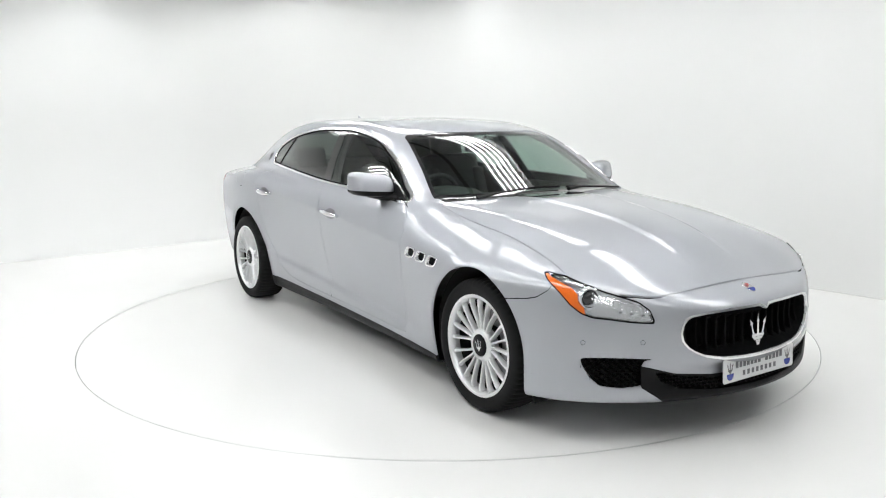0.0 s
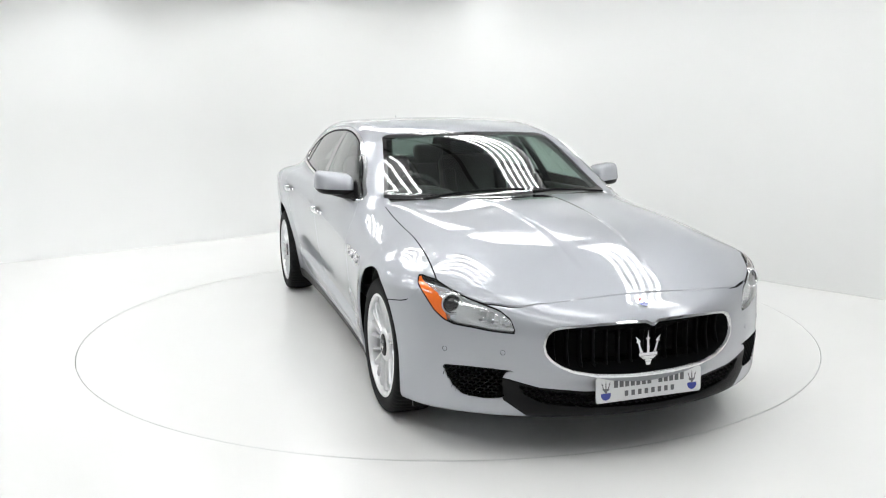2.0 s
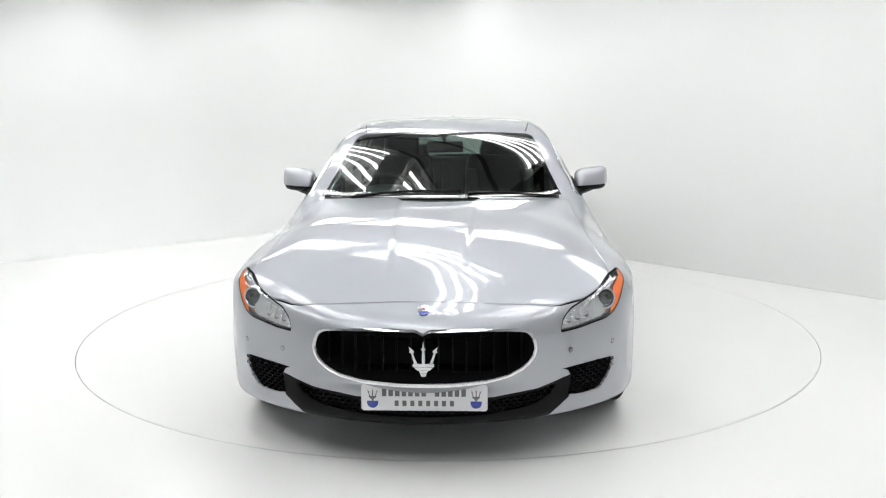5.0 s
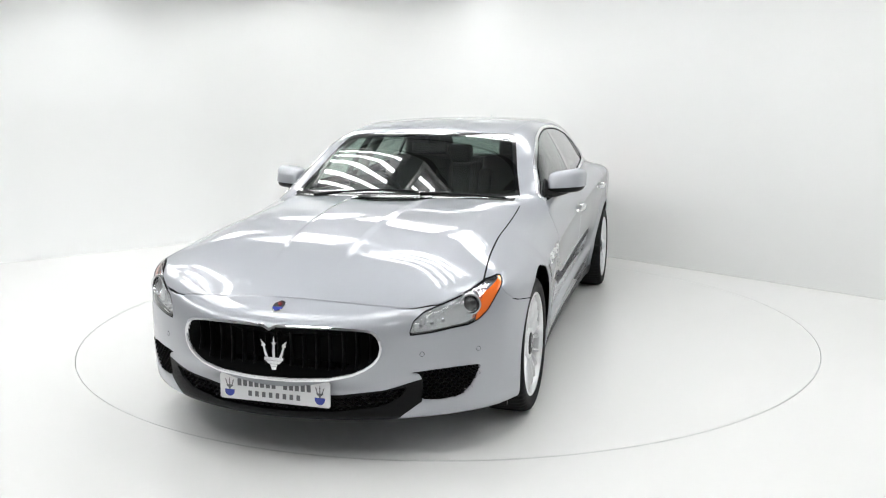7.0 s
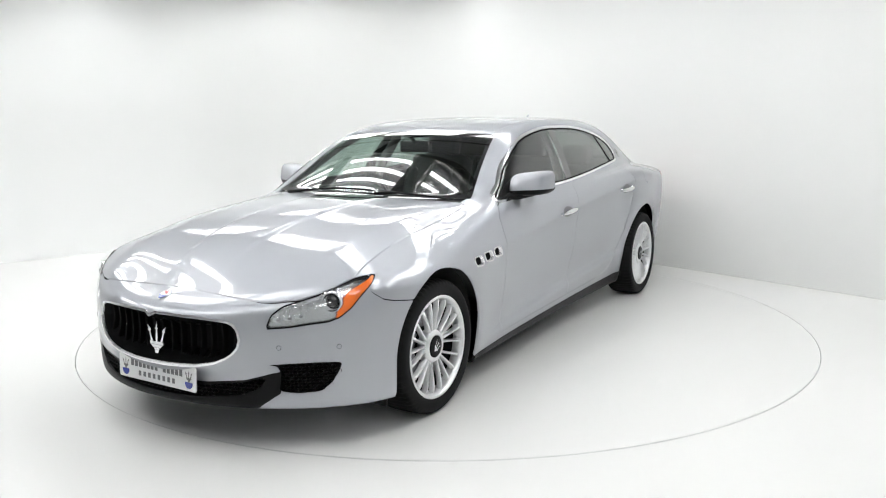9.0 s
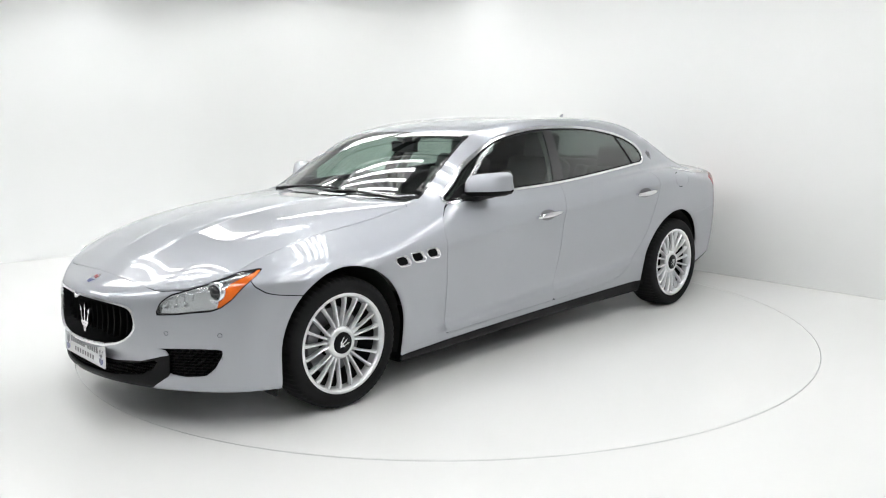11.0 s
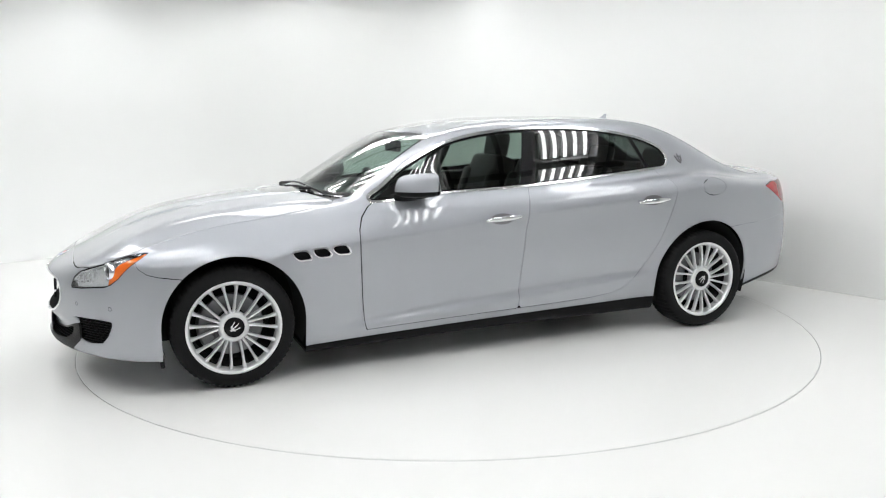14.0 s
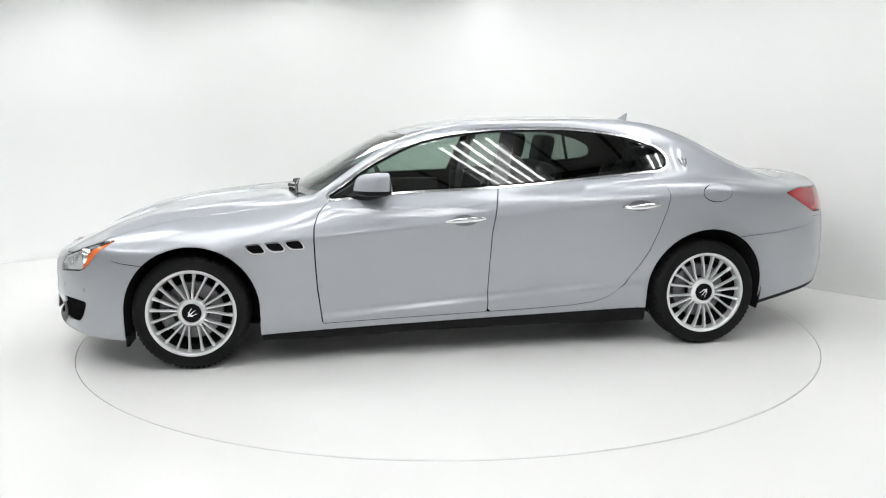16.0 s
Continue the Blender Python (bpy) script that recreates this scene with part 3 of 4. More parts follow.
def cut_skin():
    s = Sheet(*skin_mesh())
    s.cut(lambda V: -V[:, 1], None, outside="gone")
    s.cut(arch, "gone")
    dlo, screen = side_view(DLO, 0.5), lambda V: np.where((V[:, 0] > 0.15) & (V[:, 2] > 0.9), outline_distance(V[:, 1], V[:, 2], SCREEN), 1.0)
    s.cut(inset(dlo, 0.009), "glass")
    s.cut(dlo, "seal")
    s.cut(inset(dlo, -0.013), "chrome")
    front_edge = lambda V: V[:, 0] - (-0.125 - 0.36 * (V[:, 2] - 1.024))
    back_edge = lambda V: V[:, 0] - (-0.231 - 0.31 * (V[:, 2] - 1.02))
    s.cut(front_edge, "rest", ("glass",), "glass_front")
    s.cut(back_edge, "glass_rear", ("rest",), "pillar_b")
    slant = lambda V: V[:, 0] - (-1.135 + 0.36 * (V[:, 2] - 1.10))
    s.cut(lambda V: slant(V) + 0.012, "glass_quarter", ("glass_rear",))
    s.cut(lambda V: slant(V) - 0.012, "seal", ("glass_rear",))
    s.cut(inset(screen, 0.02), "screen")
    s.cut(screen, "frit")
    backlight = top_view(BACKLIGHT, 1.05)
    s.cut(inset(backlight, 0.02), "backlight")
    s.cut(backlight, "frit_rear")
    s.cut(front_view(GRILLE), "grille")
    s.cut(inset(front_view(GRILLE), -0.008), "grille_ring")
    s.cut(lamp_view(LAMP), "lamp")
    s.cut(inset(lamp_view(LAMP), -0.006), "lamp_rim")
    s.cut(lamp_view(LAMP_IN), "amber", ("lamp",))
    s.cut(front_view(INTAKE), "intake")
    s.cut(front_view(MOUTH), "mouth")
    s.cut(front_view(LIP), "lip")
    for k in range(3):
        s.cut(side_view(vent_loop(k)), "vent_%d" % k)
        s.cut(inset(side_view(vent_loop(k)), -0.005), "ventring_%d" % k)
    seam = 0.0041
    for fn, name in ((top_view(HOOD, 0.6), "hood"), (side_view(DOOR_F), "door_front"), (side_view(DOOR_R), "door_rear"), (side_view(TAILLAMP, 0.3), "taillamp"),
                     (top_view(BOOT, 0.93), "boot"), (top_view(ROOFTOP, 1.15), "roof"), (side_view(BUMPER, -1), "bumper_front"), (side_view(REARBUMPER, -1), "bumper_rear")):
        gap = 0.0028 if "bumper" in name else seam
        s.cut(inset(fn, gap), name)
        s.cut(inset(fn, -gap), "seam")
    groove = lambda V: np.where((V[:, 0] < 2.27) & (V[:, 1] > 0.5), np.abs(V[:, 2] - 0.303 + 0.06 * (V[:, 0] - 2.03)) - 0.0016, 1.0)
    s.cut(groove, "seam", ("bumper_front",))
    joint = lambda V: np.where((V[:, 0] > 0.90) & (V[:, 1] > 0.5), np.abs(V[:, 2] - 0.224 + 0.02 * (V[:, 0] - 0.9)) - 0.0022, 1.0)
    s.cut(joint, "seam", ("body",))
    s.cut(top_view(COWL, 0.90), "cowl")
    fuel = lambda V: np.where(V[:, 1] > 0.5, np.hypot((V[:, 0] + 1.57) / 0.095, (V[:, 2] - 0.97) / 0.058) - 1, 1.0) * 0.06
    s.cut(inset(fuel, 0.003), "fuel")
    s.cut(inset(fuel, -0.003), "seam")
    s.cut(lambda V: np.maximum(V[:, 2] - (0.210 - 0.0226 * V[:, 0]), np.abs(V[:, 0] - 0.07) - 1.3), "sill")
    s.cut(lambda V: np.maximum(V[:, 2] - KEEL(V[:, 0]) - 0.035, V[:, 0] + 1.8), "diffuser", ("bumper_rear",))
    s.cut(lambda V: V[:, 2] - 0.2 + 0.0 * V[:, 0] + 10.0 * (V[:, 1] > 0.7), "belly", ("body",))
    return s


def make_car():
    car = new("car")
    tagged(car, "silver metallic four-door saloon car with chrome trim on a white turntable", "car")
    s = cut_skin()
    mid = lambda tags, name, mat, label="", **k: part(name, s.panel(tags, name, mat, both=True, **k), mat, car, label)

    def pair(tags, name, mat, label="", parents=None, **k):
        made = []
        for i, flip in enumerate((False, True)):
            made.append(part(name, s.panel(tags, name, mat, mirror=flip, **k), mat, parents[i] if parents else car, label))
        return made

    parts = {}
    skip = {"gone", "glass_front", "glass_rear", "glass_quarter", "screen", "backlight", "grille", "intake", "mouth", "lamp", "amber", "vent_0", "vent_1", "vent_2"}
    mid(set(s.tag) - skip, "inner_shell", SHELL, "black inner shell behind the panel seams", sink=0.013, flange=0)
    mid({"hood"}, "bonnet", PAINT)
    mid({"roof"}, "roof", PAINT)
    mid({"boot"}, "boot_lid", PAINT)
    mid({"bumper_front"}, "front_bumper", PAINT)
    mid({"bumper_rear"}, "rear_bumper", PAINT)
    mid({"diffuser"}, "rear_apron", PLASTIC, "black plastic rear apron")
    mid({"belly"}, "underbody", PLASTIC, flange=0)
    mid({"lip"}, "front_lip", PLASTIC, "black plastic front lip")
    mid({"cowl"}, "cowl", PLASTIC, "black plastic wiper cowl", sink=0.01)
    screen = mid({"screen"}, "windscreen", WINDSCREEN, "lightly green tinted windscreen", sink=0.003, flange=0)
    mid({"frit"}, "windscreen_surround", GLOSSBLACK, "black windscreen border", sink=0.003)
    rear = mid({"backlight"}, "rear_window", REARGLASS, "tinted rear window", sink=0.003, flange=0)
    mid({"frit_rear"}, "rear_window_surround", GLOSSBLACK, "", sink=0.003)
    mid({"grille_ring"}, "grille_frame", CHROME, "chrome grille frame", sink=-0.003, flange=0.014)
    pair({"body"}, "body_side", PAINT)
    doors_f = pair({"door_front"}, "front_door", PAINT)
    doors_r = pair({"door_rear"}, "rear_door", PAINT)
    panes = pair({"glass_front"}, "window_pane", SIDEGLASS, "tinted front side window", doors_f, sink=0.004, flange=0)
    panes += pair({"glass_rear"}, "window_pane", DARKGLASS, "dark tinted rear side window", doors_r, sink=0.004, flange=0)
    panes += pair({"glass_quarter"}, "quarter_pane", DARKGLASS, "tinted quarter window", doors_r, sink=0.004, flange=0)
    pair({"pillar_b"}, "centre_pillar", GLOSSBLACK, "gloss black centre pillar", sink=0.003)
    pair({"seal"}, "window_seal", SHELL, "black rubber window seal", sink=0.002)
    pair({"chrome"}, "window_trim", BOWL, "chrome window trim", sink=-0.004)
    pair({"fuel"}, "fuel_flap", PAINT)
    pair({"sill"}, "side_sill", PLASTIC, "black plastic side sill", sink=-0.004)
    tails = pair({"taillamp"}, "tail_lamp", REDLAMP, "red tail lamp")
    lamps = pair({"lamp"}, "headlamp", LENS, "clear headlamp with chrome bowl", sink=0.0, flange=0)
    pair({"amber"}, "reflector", AMBER, "amber side reflector", lamps, sink=0.004, flange=0.0)
    pair({"lamp_rim"}, "lamp_gasket", SHELL, "black lamp gasket", lamps, sink=0.003)
    pair({"lamp", "amber"}, "lamp_bowl", LAMPBOWL, "silvered lamp bowl", lamps, sink=0.020, flange=0)
    for k in range(3):
        pair({"ventring_%d" % k}, "vent_frame", CHROME, "chrome wing vent frame", sink=-0.003, flange=0.02)
        pair({"vent_%d" % k}, "vent_mesh", SHELL, "black wing vent", sink=0.02, flange=0)
    pair({"intake"}, "side_intake", PLASTIC, "black honeycomb side intake", sink=0.035, flange=0)
    mid({"mouth"}, "lower_intake", PLASTIC, "black lower intake", sink=0.04, flange=0)
    mid({"grille_ring"}, "grille_duct", SHELL, "black grille duct", sink=0.006, flange=0.15)
    mid({"grille"}, "grille_backing", SHELL, "black grille backing", sink=0.125, flange=0)
    for ob in (screen, rear, *panes, *lamps):
        ob.visible_shadow = False
    return car, s, lamps


car, skin, headlamps = make_car()


def make_wheel():
    """A wheel round the y axis, its outer face towards +y."""
    w = new("wheel")
    bm = bmesh.new()
    def groove(bm):
        """Grooves across the tread's outer edges."""
        for v in bm.verts:
            r = math.hypot(v.co.x, v.co.z)
            a = math.atan2(v.co.z, v.co.x) / (2 * math.pi) * 192
            if r > 0.320 and abs(v.co.y) > 0.03 and round(a) % 3 == 0:
                s = (r - 0.006) / r
                v.co.x, v.co.z = v.co.x * s, v.co.z * s

    lathe(bm, [(0.238, 0.082), (0.248, 0.100), (0.262, 0.109), (0.295, 0.114), (0.312, 0.112), (0.326, 0.103), (0.334, 0.086), (0.3365, 0.05), (0.337, 0.0), (0.3365, -0.05), (0.334, -0.086),
               (0.324, -0.103), (0.29, -0.115), (0.258, -0.098), (0.248, -0.082)], 192)
    groove(bm)
    part("tyre", bm, TYRE, w, "black low-profile tyre")
    bm = bmesh.new()
    lathe(bm, [(0.236, 0.05), (0.240, 0.06), (0.244, 0.082), (0.252, 0.092), (0.259, 0.098), (0.259, 0.105), (0.2545, 0.108), (0.244, 0.107), (0.237, 0.099),
               (0.234, 0.085), (0.230, 0.06), (0.230, 0.05)], 96)
    rim = part("rim", bm, SATIN, w, "bright silver alloy rim")
    # silver barrel given the arch felt's black, for the shade behind the spokes
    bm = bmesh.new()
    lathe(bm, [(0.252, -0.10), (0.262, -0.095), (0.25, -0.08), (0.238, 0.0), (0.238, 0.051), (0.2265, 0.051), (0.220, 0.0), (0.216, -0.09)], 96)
    part("barrel", bm, WELL, w, "silver inner barrel, blackened for the shade behind the spokes")
    # five fans of four spokes, drawn together towards the hub
    for i in range(20):
        fan, place = radians(-37 + 72 * (i // 4)), radians(-27 + 18 * (i % 4))
        bm = bmesh.new()
        rows = []
        for k in range(10):
            u = k / 9
            r = 0.066 + u * 0.176
            turn = fan + place * (0.70 + 0.30 * math.sin(u * math.pi / 2) ** 1.2)
            half = 0.0076 - 0.0020 * math.sin(u * math.pi) + 0.005 * max(0, u - 0.82) * 5
            out = 0.078 + 0.019 * math.sin(u * 1.4) - 0.008 * max(0, u - 0.85) / 0.15
            deep = out - 0.026
            c, sn = math.cos(turn), -math.sin(turn)
            rows.append([bm.verts.new((r * c - t * sn, y, r * sn + t * c)) for t, y in
                         ((-half * 1.3, deep), (-half, out - 0.005), (-half * 0.6, out), (0, out - 0.0035 * (1 - u)), (half * 0.6, out), (half, out - 0.005), (half * 1.3, deep))])
        for p, q in zip(rows, rows[1:]):
            for k in range(6):
                bm.faces.new((p[k], p[k + 1], q[k + 1], q[k]))
        bm.faces.new(rows[-1])
        bmesh.ops.recalc_face_normals(bm, faces=bm.faces)
        part("spoke", bm, SATIN, rim)
    bm = bmesh.new()
    lathe(bm, [(0.001, 0.03), (0.085, 0.035), (0.088, 0.06), (0.082, 0.078), (0.074, 0.088), (0.064, 0.091), (0.057, 0.089), (0.055, 0.084), (0.001, 0.084)], 48)
    hub = part("hub", bm, SATIN, w, "silver wheel hub")
    bm = bmesh.new()
    lathe(bm, [(0.055, 0.080), (0.0545, 0.090), (0.050, 0.0925), (0.001, 0.093)], 40)
    part("hub_cap", bm, PLASTIC, hub, "black hub cap")
    bm = bmesh.new()
    lathe(bm, [(0.07, 0.0), (0.168, 0.0), (0.172, -0.004), (0.172, -0.024), (0.168, -0.028), (0.07, -0.028)], 64)
    part("brake_disc", bm, DISC, w, "grey steel brake disc")
    bm = bmesh.new()
    lathe(bm, [(0.001, 0.03), (0.085, 0.03), (0.09, -0.01), (0.19, -0.06), (0.24, -0.065)], 48)
    part("drum", bm, WELL, w)
    return w


proto = make_wheel()
proto.parent = car
proto.matrix_basis = pose(FRONT_AXLE, 0.836, 0.331, 0, -50, 0)
for x, y, spin, turn in ((REAR_AXLE, 0.850, 140, 0), (FRONT_AXLE, -0.836, 12, 180), (REAR_AXLE, -0.850, 75, 180)):
    copy_thing(proto, pose(x, y, 0.331, 0, 0, turn) @ pose(0, 0, 0, 0, spin, 0))
for x, y in ((FRONT_AXLE, 1), (REAR_AXLE, 1), (FRONT_AXLE, -1), (REAR_AXLE, -1)):
    # caliper that clasps the disc ahead of the hub
    bm = bmesh.new()
    rows = []
    for k in range(9):
        a = radians(-38 + 76 * k / 8)
        rows.append([bm.verts.new((x + r * math.cos(a), y * (0.85 + d), 0.334 + r * math.sin(a))) for r, d in ((0.112, 0.004), (0.118, 0.026), (0.150, 0.034), (0.182, 0.028), (0.192, 0.01), (0.192, -0.04), (0.112, -0.04))])
    for p, q in zip(rows, rows[1:]):
        for k in range(7):
            bm.faces.new((p[k], p[(k + 1) % 7], q[(k + 1) % 7], q[k]))
    bm.faces.new(rows[0])
    bm.faces.new(rows[-1][::-1])
    bmesh.ops.recalc_face_normals(bm, faces=bm.faces)
    part("brake_caliper", bm, CALIPER, car, "grey brake caliper")
for x, y in ((FRONT_AXLE - 0.008, 1), (REAR_AXLE - 0.02, 1), (FRONT_AXLE - 0.008, -1), (REAR_AXLE - 0.02, -1)):
    bm = bmesh.new()
    rows = []
    for k in range(33):
        a = math.pi * (-0.12 + 1.24 * k / 32)
        c, sn = x + 0.396 * math.cos(a), 0.345 + 0.396 * math.sin(a)
        rows.append([bm.verts.new((c, y * t, sn)) for t in (0.90, 0.8, 0.55)])
    for p, q in zip(rows, rows[1:]):
        for k in range(2):
            bm.faces.new((p[k], p[k + 1], q[k + 1], q[k]))
    bm.faces.new([r[2] for r in rows])
    part("wheel_arch_liner", bm, WELL, car, "black wheel arch liner")


# ---------- the car's smaller parts ----------
def skin_at(x=None, y=None, z=None):
    """The outer skin's place and outward normal, for two of the three coordinates (y given or found on the left side)."""
    t = np.linspace(0, 1, 700)
    if x is None:
        P = np.stack([2.72 - 1.4 * t, 0 * t + y, 0 * t + z], 1)
    elif y is None:
        P = np.stack([0 * t + x, 1.05 - 0.9 * t, 0 * t + z], 1)
    else:
        P = np.stack([0 * t + x, 0 * t + y, 1.52 - 1.2 * t], 1)
    i = int(np.argmax(car_field(*P.T) < 0))
    p = on_skin(P[i:i + 1])
    g = car_slope(p)[0]
    return Vector(p[0]), Vector(g / np.linalg.norm(g))


def facing(p, n, up=(0, 0, 1), lift=0.0):
    """A pose whose z axis is the normal n and whose y axis is as near to up as can be."""
    n = Vector(n).normalized()
    x = Vector(up).cross(n).normalized()
    y = n.cross(x)
    m = Matrix((x, y, n)).transposed().to_4x4()
    m.translation = Vector(p) + lift * n
    return m


def both_sides(name, build, mat, label="", parents=None):
    """The same part on the left and, as its mirror image, on the right."""
    made = []
    for i in (0, 1):
        bm = bmesh.new()
        build(bm)
        if i:
            bmesh.ops.transform(bm, matrix=Matrix.Diagonal((1, -1, 1, 1)), verts=bm.verts)
            bmesh.ops.reverse_faces(bm, faces=bm.faces)
        made.append(part(name, bm, mat, parents[i] if parents else car, label))
    return made


def trident(bm, m, h=0.12, depth=0.008):
    """A three-pronged emblem of the height h, drawn in x, y and thickened along z."""
    k = h / 1.0
    shapes = [
        [(-0.035, 0.36), (0.035, 0.36), (0.045, 0.5), (0.03, 0.72), (0.075, 0.78), (0.03, 0.80), (0.0, 1.0), (-0.03, 0.80), (-0.075, 0.78), (-0.03, 0.72), (-0.045, 0.5)],
        [(-0.30, 0.27), (0.30, 0.27), (0.30, 0.36), (-0.30, 0.36)],
        [(-0.17, 0.17), (0.17, 0.17), (0.27, 0.262), (-0.27, 0.262)],
        [(-0.10, 0.10), (0.10, 0.10), (0.12, 0.162), (-0.12, 0.162)],
        [(-0.065, 0.0), (0.065, 0.0), (0.09, 0.092), (-0.09, 0.092)],
    ]
    prong = [(0.17, 0.368), (0.26, 0.368), (0.30, 0.5), (0.34, 0.66), (0.40, 0.68), (0.37, 0.74), (0.42, 0.86), (0.30, 0.76), (0.25, 0.70), (0.285, 0.66), (0.24, 0.52)]
    shapes += [prong, [(-x, y) for x, y in prong[::-1]]]
    for s in shapes:
        prism(bm, [(x * k, (y - 0.45) * k) for x, y in s], depth, m)


def front_details():
    # upright slats of the grille, bowed inwards
    for i in range(-7, 8):
        y = 0.058 * i
        loop = [z for z in np.arange(0.37, 0.6, 0.004) if outline_distance(np.array([abs(y)]), np.array([z]), GRILLE)[0] < -0.004]
        if len(loop) < 8:
            continue
        bm = bmesh.new()
        rows = []
        for z in np.linspace(loop[0], loop[-1], 9):
            x = skin_at(None, abs(y), z)[0].x - 0.028 - 0.045 * (1 - (y / 0.45) ** 2) - 0.016 * math.sin(math.pi * (z - loop[0]) / (loop[-1] - loop[0]))
            rows.append([bm.verts.new((x + dx, y + dy, z)) for dx, dy in ((-0.03, -0.004), (-0.004, -0.0035), (0.0, 0.0), (-0.004, 0.0035), (-0.03, 0.004))])
        for p, q in zip(rows, rows[1:]):
            for k in range(4):
                bm.faces.new((p[k], p[k + 1], q[k + 1], q[k]))
        part("grille_slat", bm, PLASTIC, car, "black upright grille slat")
    # emblem in the grille, oval badge on the nose
    p, _ = skin_at(None, 0.0, 0.48)
    bm = bmesh.new()
    trident(bm, facing((p.x - 0.062, 0, 0.464), (1, 0, 0.06)), 0.148, 0.012)
    part("grille_emblem", bm, CHROME, car, "chrome three-pronged emblem")
    p, n = skin_at(2.505, 0.0, None)
    oval = [(0.026 * math.cos(a), 0.038 * math.sin(a)) for a in [2 * math.pi * k / 28 for k in range(28)]]
    bm = bmesh.new()
    prism(bm, oval, 0.006, facing(p, n, (-1, 0, 0.5), -0.001), 0.002)
    badge = part("nose_badge", bm, CHROME, car, "oval chrome badge with blue enamel")
    bm = bmesh.new()
    prism(bm, [(x * 0.88, y * 0.88 - 0.002) for x, y in oval if y < -0.004], 0.002, facing(p, n, (-1, 0, 0.5), 0.0045))
    part("enamel", bm, BLUE, badge, "blue enamel field")
    bm = bmesh.new()
    trident(bm, facing(p + Vector((-0.010, 0, 0.008)), n, (-1, 0, 0.5), 0.005), 0.022, 0.002)
    part("emblem", bm, REDINK, badge, "small red emblem")
    # show plate
    w, h = 0.26, 0.0555
    top = [(-w, -h), (w, -h), (w, h), (-w, h)]
    bm = bmesh.new()
    m = facing((2.580, 0.003, 0.312), (1, 0, 0.05))
    prism(bm, [(sx * (w - 0.008) + 0.008 * cx, sy * (h - 0.008) + 0.008 * cy) for sx, sy, cx, cy in ((-1, -1, -1, 0), (-1, -1, 0, -1), (1, -1, 0, -1), (1, -1, 1, 0), (1, 1, 1, 0), (1, 1, 0, 1), (-1, 1, 0, 1), (-1, 1, -1, 0))], 0.004, m, 0.001)
    plate = part("show_plate", bm, PLATE, car, "white show plate with two lines of grey print and two crests")
    for first, count, wide, tall, yy in ((-0.165, 7, 0.0185, 0.031, 0.021), (0.053, 5, 0.0185, 0.031, 0.021), (-0.114, 8, 0.0165, 0.023, -0.024)):
        for k in range(count):
            bm = bmesh.new()
            box(bm, first + k * wide * (1.47 if yy > 0 else 1.97), yy, 0.0046, wide, tall, 0.0012, m)
            part("print_bar", bm, INK, plate)
    for dx in (-0.213, 0.213):
        bm = bmesh.new()
        prism(bm, [(dx + 0.023 * math.cos(a), -0.022 + 0.022 * math.sin(a)) for a in [math.pi + math.pi * k / 12 for k in range(13)]] + [(dx + 0.023, -0.014), (dx - 0.023, -0.014)], 0.0012, m @ pose(0, 0, 0.004))
        part("crest_base", bm, BLUE, plate, "blue crest")
        bm = bmesh.new()
        trident(bm, m @ pose(dx, 0.010, 0.004), 0.052, 0.0012)
        part("crest_mark", bm, INK, plate)
    # backing that joins plate to the nose
    bm = bmesh.new()
    box(bm, 0, 0, -0.013, 0.3, 0.05, 0.024, m)
    part("plate_bracket", bm, PLASTIC, plate)
    # parking sensors in the bumper
    for y, z in ((0.815, 0.47), (0.615, 0.475)):
        p, n = skin_at(None, y, z)
        m0 = facing(p, n)

        def ring(bm, m0=m0):
            lathe(bm, [(0.001, 0.0015), (0.0075, 0.0015), (0.009, 0.0005), (0.009, -0.004)], 18, m=m0 @ pose(0, 0, 0, 90, 0, 0))

        both_sides("parking_sensor", ring, PAINT, "round painted parking sensor")

        def groove(bm, m0=m0):
            lathe(bm, [(0.0094, -0.003), (0.0094, 0.0006), (0.0108, 0.0006), (0.0108, -0.003)], 18, m=m0 @ pose(0, 0, 0, 90, 0, 0))

        both_sides("sensor_ring", groove, SHELL)
    # honeycomb of the side intakes and the lower mouth
    for name, loop, sink in (("intake_mesh", INTAKE, 0.012), ("mouth_mesh", MOUTH, 0.015)):
        for flip in (1, -1):
            bm = bmesh.new()
            r = 0.0165
            for row in range(-2, 30):
                for col in range(0, 40):
                    cy, cz = (col + 0.5 * (row % 2)) * r * 1.75, 0.22 + row * r * 0.86
                    if outline_distance(np.array([cy]), np.array([cz]), loop)[0] > -0.004:
                        continue
                    ps = []
                    for k in range(6):
                        a = math.pi / 6 + math.pi / 3 * k
                        ps.append((cy + 0.98 * r * math.cos(a), cz + 0.62 * r * math.sin(a)))
                    xs = 2.62 - 0.48 * cy * cy - 0.1 * cy ** 6 - 0.25 * (cz - 0.42) ** 2 - 0.042 * math.exp(-((cz - 0.31) / 0.05) ** 2) * math.exp(-(cy / 0.5) ** 4) - sink
                    o = [bm.verts.new((xs, flip * a, b)) for a, b in ps]
                    q = [bm.verts.new((xs, flip * (cy + 0.80 * (a - cy)), cz + 0.76 * (b - cz))) for a, b in ps]
                    d = [bm.verts.new((xs - 0.02, v.co.y, v.co.z)) for v in q]
                    for k in range(6):
                        j = (k + 1) % 6
                        bm.faces.new((o[k], o[j], q[j], q[k]))
                        bm.faces.new((q[k], q[j], d[j], d[k]))
            part(name, bm, PLASTIC, car, "black honeycomb mesh")


